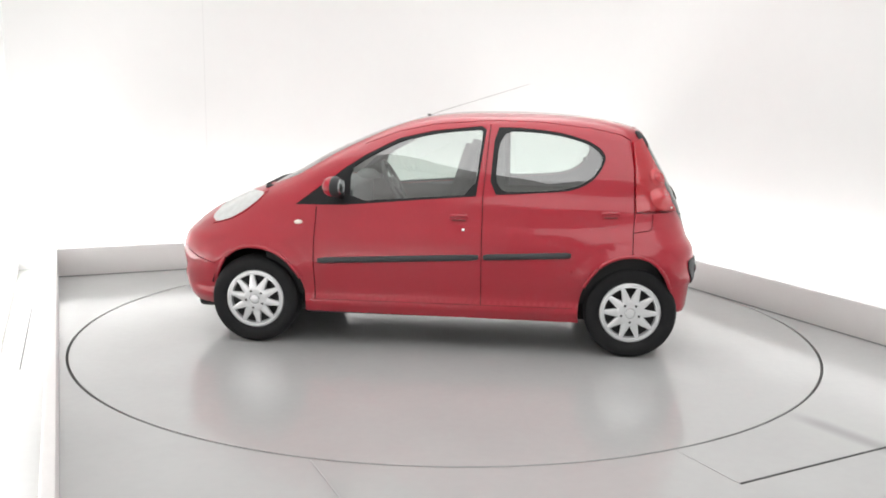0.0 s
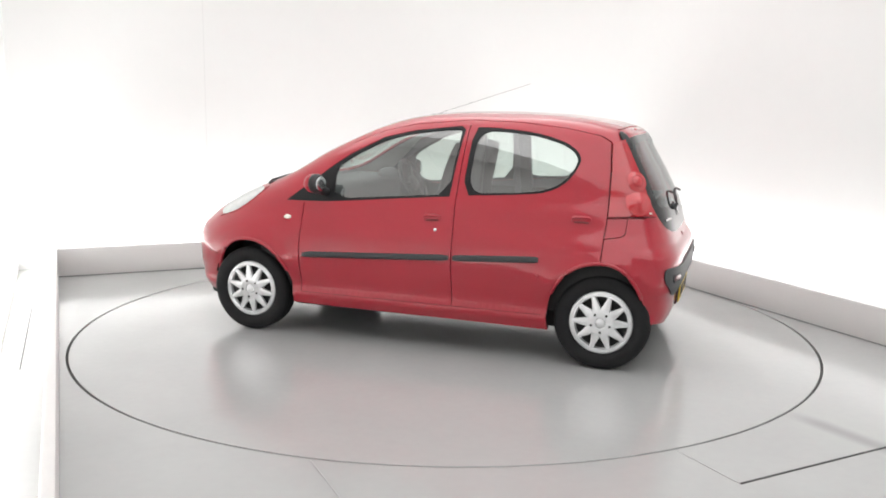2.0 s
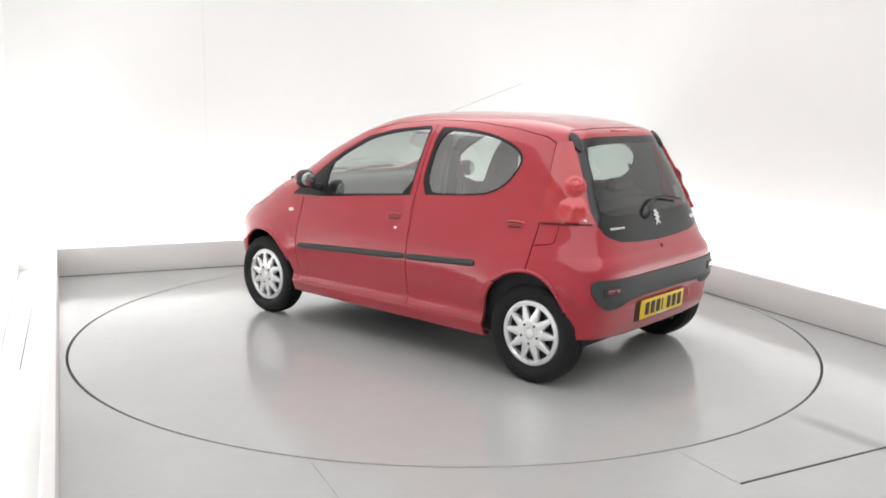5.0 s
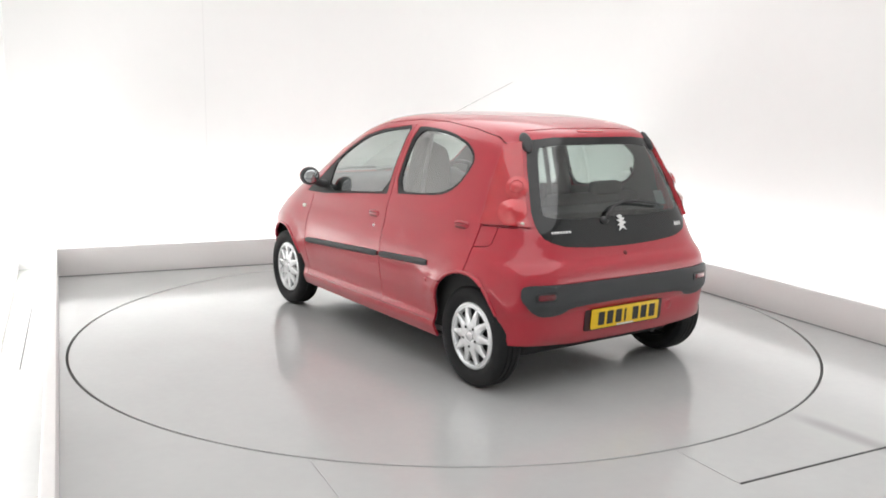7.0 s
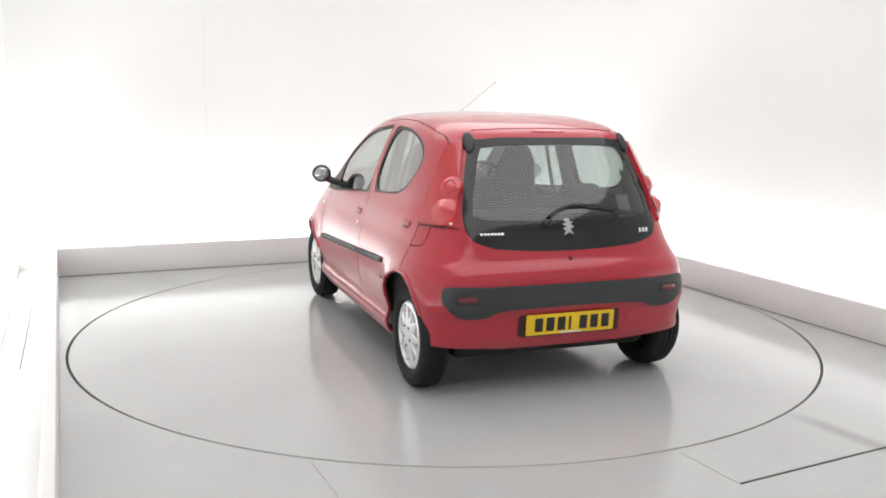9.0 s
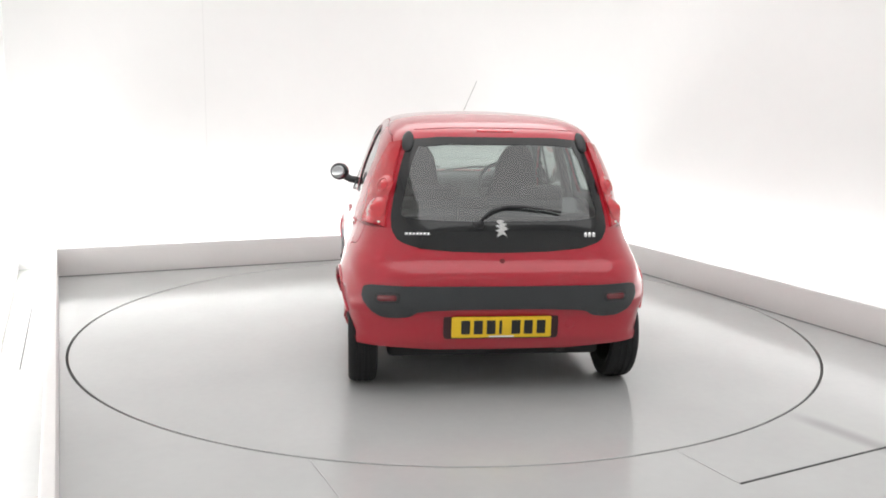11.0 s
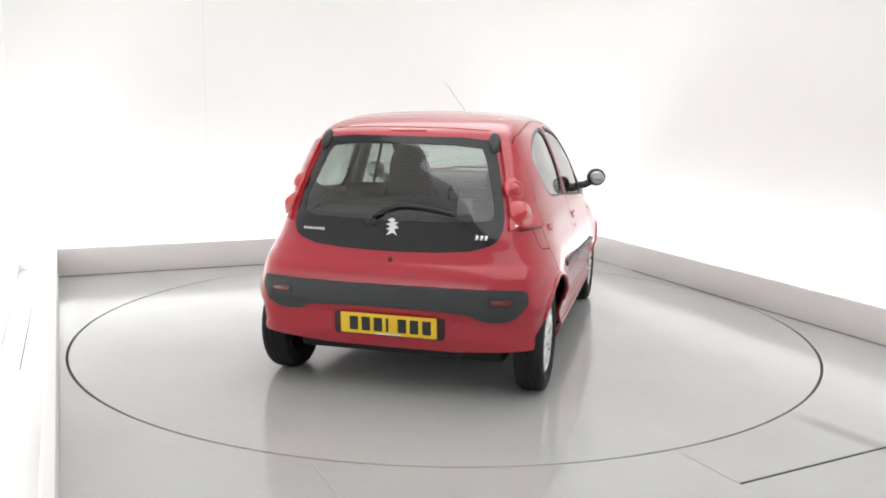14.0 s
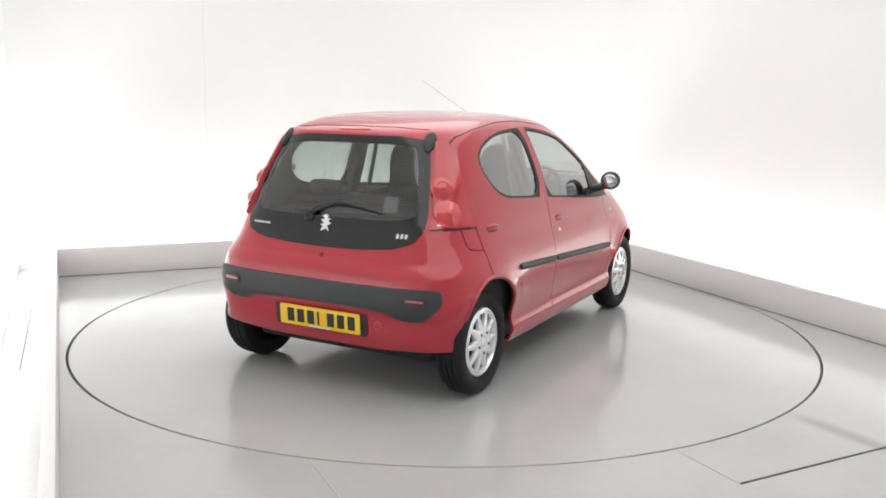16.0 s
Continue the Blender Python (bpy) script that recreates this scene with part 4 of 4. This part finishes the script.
def build_cover():
    """A ten-spoke silver wheel cover: rim ring, spokes and hub, with open slots between the spokes."""
    bm = bmesh.new()
    n = 10

    def ring_y(r):
        return 0.060 + 0.014 * math.cos(min(1, r / 0.175) * math.pi / 2)
    # rim ring
    seg = 80
    prof = [(0.150, 0.040), (0.153, 0.060), (0.158, 0.066), (0.163, 0.0645), (0.166, 0.062), (0.169, 0.0665), (0.178, 0.066), (0.185, 0.060), (0.187, 0.050)]
    rings = [[bm.verts.new((r * math.cos(2 * math.pi * k / seg), y, r * math.sin(2 * math.pi * k / seg))) for k in range(seg)] for r, y in prof]
    for r0, r1 in zip(rings, rings[1:]):
        for k in range(seg):
            bm.faces.new((r0[k], r0[(k + 1) % seg], r1[(k + 1) % seg], r1[k]))
    # spokes, wider inward so that the slots are tapered
    for i in range(n):
        a0 = 2 * math.pi * (i + 0.5) / n
        rows = []
        for r, half in ((0.074, 0.0245), (0.092, 0.0235), (0.112, 0.0195), (0.135, 0.0150), (0.158, 0.0130)):
            y = ring_y(r)
            pts = []
            for s, dy in ((-1.12, -0.018), (-1.0, -0.002), (-0.6, 0.0025), (0.6, 0.0025), (1.0, -0.002), (1.12, -0.018)):
                t = s * half
                pts.append(bm.verts.new((r * math.cos(a0) - t * math.sin(a0), y + dy, r * math.sin(a0) + t * math.cos(a0))))
            rows.append(pts)
        for r0, r1 in zip(rows, rows[1:]):
            for k in range(5):
                bm.faces.new((r0[k], r0[k + 1], r1[k + 1], r1[k]))
    # hub dish
    prof = [(0.0, 0.068), (0.030, 0.068), (0.034, 0.073), (0.046, 0.0745), (0.066, 0.0745), (0.080, 0.0725), (0.086, 0.066), (0.088, 0.044)]
    seg = 40
    prev = None
    for r, y in prof:
        ring = [bm.verts.new((r * math.cos(2 * math.pi * k / seg), y, r * math.sin(2 * math.pi * k / seg))) for k in range(seg)] if r else [bm.verts.new((0, y, 0))]
        if prev:
            for k in range(seg):
                j = (k + 1) % seg
                bm.faces.new((prev[0], ring[k], ring[j]) if len(prev) == 1 else (prev[k], ring[k], ring[j], prev[j]))
        prev = ring
    bmesh.ops.recalc_face_normals(bm, faces=bm.faces[:])
    smooth_by_angle(bm, 40)
    return bm


def to_mesh(name, bm, material):
    me = bpy.data.meshes.new(name)
    bm.to_mesh(me)
    bm.free()
    me.materials.append(material)
    return me


ME_TYRE = to_mesh("tyre", build_tyre(), M_TYRE)
ME_COVER = to_mesh("wheel_cover", build_cover(), M_SILVER)
ME_BACK = to_mesh("rim", lathe([(0.0, 0.020), (0.10, 0.022), (0.150, 0.030), (0.180, 0.050), (0.190, 0.054), (0.190, -0.06)], 48), M_DARKWELL)
ME_CAP = to_mesh("hub_cap", lathe([(0.0, 0.079), (0.018, 0.078), (0.027, 0.074), (0.028, 0.066)], 32), M_SILVER)
ME_NUT = to_mesh("wheel_bolt", lathe([(0.0, 0.0055), (0.006, 0.005), (0.008, 0.0)], 12), M_DARKWELL)
for hx, hz in HUBS:
    for sd in (1, -1):
        w = new("wheel")
        w.parent = car
        w.matrix_local = pose(hx, 0.708 * sd, hz, 0, 7 if hx > 0 else 18, 0 if sd > 0 else 180)
        part("tyre", ME_TYRE, None, w, "black rubber tyre")
        part("rim", ME_BACK, None, w, "dark wheel behind the cover")
        part("wheel_cover", ME_COVER, None, w, "silver ten-spoke wheel cover")
        part("hub_cap", ME_CAP, None, w)
        for i in range(5):
            a = 2 * math.pi * i / 5
            part("wheel_bolt", ME_NUT, None, w, "", pose(0.056 * math.cos(a), 0.0735, 0.056 * math.sin(a)))

# ---------- inside the car ----------
part("headlining", skin_mesh("headlining", PATCH["roof"], (1, -1), -0.022, 0.0, M_HEADLINER, True), None, car, "pale grey headlining and pillar trim")
for bit in [PATCH["front_door"], PATCH["rear_door"]] + [b for b in REST if len(b) > 6]:
    for sd in (1, -1):
        part("inner_lining", skin_mesh("inner_lining", bit, (sd,), -0.022, 0.0, M_TRIMGREY, True), None, car, "grey inner lining")


def inner_tub():
    """The inside skin of the lower body, below the windows."""
    psis = np.linspace(0.35, math.pi, 70)
    zs = (0.335, 0.42, 0.6, 0.75, 0.86, 0.925)
    verts, faces = [], []
    for sd in (1, -1):
        k = len(verts)
        for z in zs:
            q = math.sqrt(ZTOP - z)
            P = body_point(psis, np.full(len(psis), q)) - body_normal(psis, np.full(len(psis), q)) * 0.055
            P[:, 1] = np.maximum(P[:, 1], 0) * sd
            P[:, 0] = np.minimum(P[:, 0], 1.1)
            verts += list(P)
        n = len(psis)
        for j in range(len(zs) - 1):
            for i in range(n - 1):
                faces.append((k + j * n + i, k + j * n + i + 1, k + (j + 1) * n + i + 1, k + (j + 1) * n + i))
    return mesh_of("inner_tub", verts, faces, M_UNDER, True)


part("inner_tub", inner_tub(), None, car, "dark inner lining of the lower body")
part("cabin_floor", box((-1.40, -0.66, 0.30), (1.10, 0.66, 0.36), 0.01), M_UNDER, car, "dark cabin carpet")
part("dashboard", box((0.66, -0.62, 0.62), (1.05, 0.62, 0.985), 0.06, 4), M_TRIMGREY, car, "dark grey moulded dashboard")
part("instrument_pod", dome(0.09, 0.11, 0.07), M_TRIMGREY, car, "rounded instrument pod", pose(0.66, -0.36, 0.97))


def steering():
    bm = bmesh.new()
    R, r = 0.18, 0.014
    rings = []
    for i in range(36):
        a = 2 * math.pi * i / 36
        rings.append([bm.verts.new(((R + r * math.cos(b)) * math.cos(a), (R + r * math.cos(b)) * math.sin(a), r * math.sin(b))) for b in (2 * math.pi * k / 8 for k in range(8))])
    for i in range(36):
        for k in range(8):
            bm.faces.new((rings[i][k], rings[(i + 1) % 36][k], rings[(i + 1) % 36][(k + 1) % 8], rings[i][(k + 1) % 8]))
    for f in bm.faces:
        f.smooth = True
    return bm


sw = part("steering_wheel", steering(), M_BLACK, car, "black steering wheel", pose(0.46, -0.36, 0.93, 0, -62, 0))
part("wheel_boss", dome(0.06, 0.07, 0.03), M_BLACK, sw)
for a in (0, 120, 240):
    part("wheel_spoke", box((0.03, -0.014, -0.006), (0.175, 0.014, 0.006), 0.004), M_BLACK, sw, "", pose(0, 0, 0, 0, 0, a + 90))


def seat_back(h, w0, w1, t):
    """A padded back, narrowing to a head rest at the top; base at z = 0."""
    bm = bmesh.new()
    prof = [(0.0, w0 * 0.92), (0.06, w0), (0.30, w0), (0.46, w0 * 0.94), (0.56, w0 * 0.80), (0.64, w1 * 1.18), (0.72, w1 * 1.06), (0.81, w1 * 0.98), (0.89, w1 * 0.84), (0.95, w1 * 0.63), (0.985, w1 * 0.40), (1.0, w1 * 0.12)]
    rows = []
    for f, w in prof:
        th = t * (1 - 0.35 * f)
        ring = []
        for k in range(20):
            a = 2 * math.pi * k / 20
            c, s = math.cos(a), math.sin(a)
            ring.append(bm.verts.new((th / 2 * math.copysign(abs(c) ** 0.6, c), w / 2 * math.copysign(abs(s) ** 0.5, s), f * h)))
        rows.append(ring)
    for r0, r1 in zip(rows, rows[1:]):
        for k in range(20):
            bm.faces.new((r0[k], r0[(k + 1) % 20], r1[(k + 1) % 20], r1[k]))
    bm.faces.new(rows[0])
    bm.faces.new(rows[-1])
    bmesh.ops.recalc_face_normals(bm, faces=bm.faces[:])
    smooth_by_angle(bm, 60)
    return bm


for y in (0.335, -0.335):
    st = part("front_seat", seat_back(0.82, 0.48, 0.27, 0.13), M_CLOTH, car, "dark grey cloth seat with a fixed head rest", pose(0.05, y, 0.47, 0, -15, 0))
    part("seat_cushion", box((-0.02, -0.24, -0.10), (0.52, 0.24, 0.06), 0.05, 4), M_CLOTH, st, "", pose(0, 0, 0, 0, 8, 0))
bench = part("rear_seat", box((-0.06, -0.58, 0.0), (0.06, 0.58, 0.56), 0.045, 4), M_CLOTH, car, "dark grey cloth rear bench", pose(-0.90, 0, 0.46, 0, -16, 0))
part("bench_cushion", box((0.0, -0.58, -0.10), (0.50, 0.58, 0.06), 0.05, 4), M_CLOTH, bench, "", pose(0, 0, 0, 0, 10, 0))
for y in (0.30, -0.30):
    part("head_rest", box((-0.04, -0.12, 0.555), (0.04, 0.12, 0.635), 0.03, 3), M_CLOTH, bench, "low dark head rest", pose(0, y, 0))
part("parcel_shelf", box((-1.36, -0.50, 0.925), (-1.05, 0.50, 0.945), 0.008), M_CLOTH, car, "dark grey parcel shelf")
part("inside_mirror", box((-0.012, -0.11, -0.03), (0.012, 0.11, 0.03), 0.012, 3), M_BLACK, car, "black inside mirror", pose(0.32, 0, 1.335))
for sd in (1, -1):
    part("seat_belt", box((-0.022, -0.003, 0.0), (0.022, 0.003, 0.85), 0.001), M_TRIMGREY, car, "pale grey seat belt", pose(-0.30, 0.63 * sd, 0.50, 12 * sd, 0, 0))
for sd in (1, -1):
    part("pillar_trim", box((-0.050, -0.025, 0.0), (0.050, 0.025, 0.46), 0.012), M_BLACK, car, "black inner door pillar trim", pose(-0.335, 0.655 * sd, 0.90, 15 * sd, 0, 0))


def motions():
    """The table turns at an even rate and carries the car."""
    rows = [0, 2, 4, 6, 8, 10, 12, 14, 16]
    walk(table, [(t, pose(0, 0, 0, 0, 0, 174.377 - 7.0682 * t)) for t in rows])
    walk(car, [(t, pose(0, 0, 0, 0, 0, 174.377 - 7.0682 * t) @ pose(-0.0255, -0.112, 0)) for t in rows])


motions()
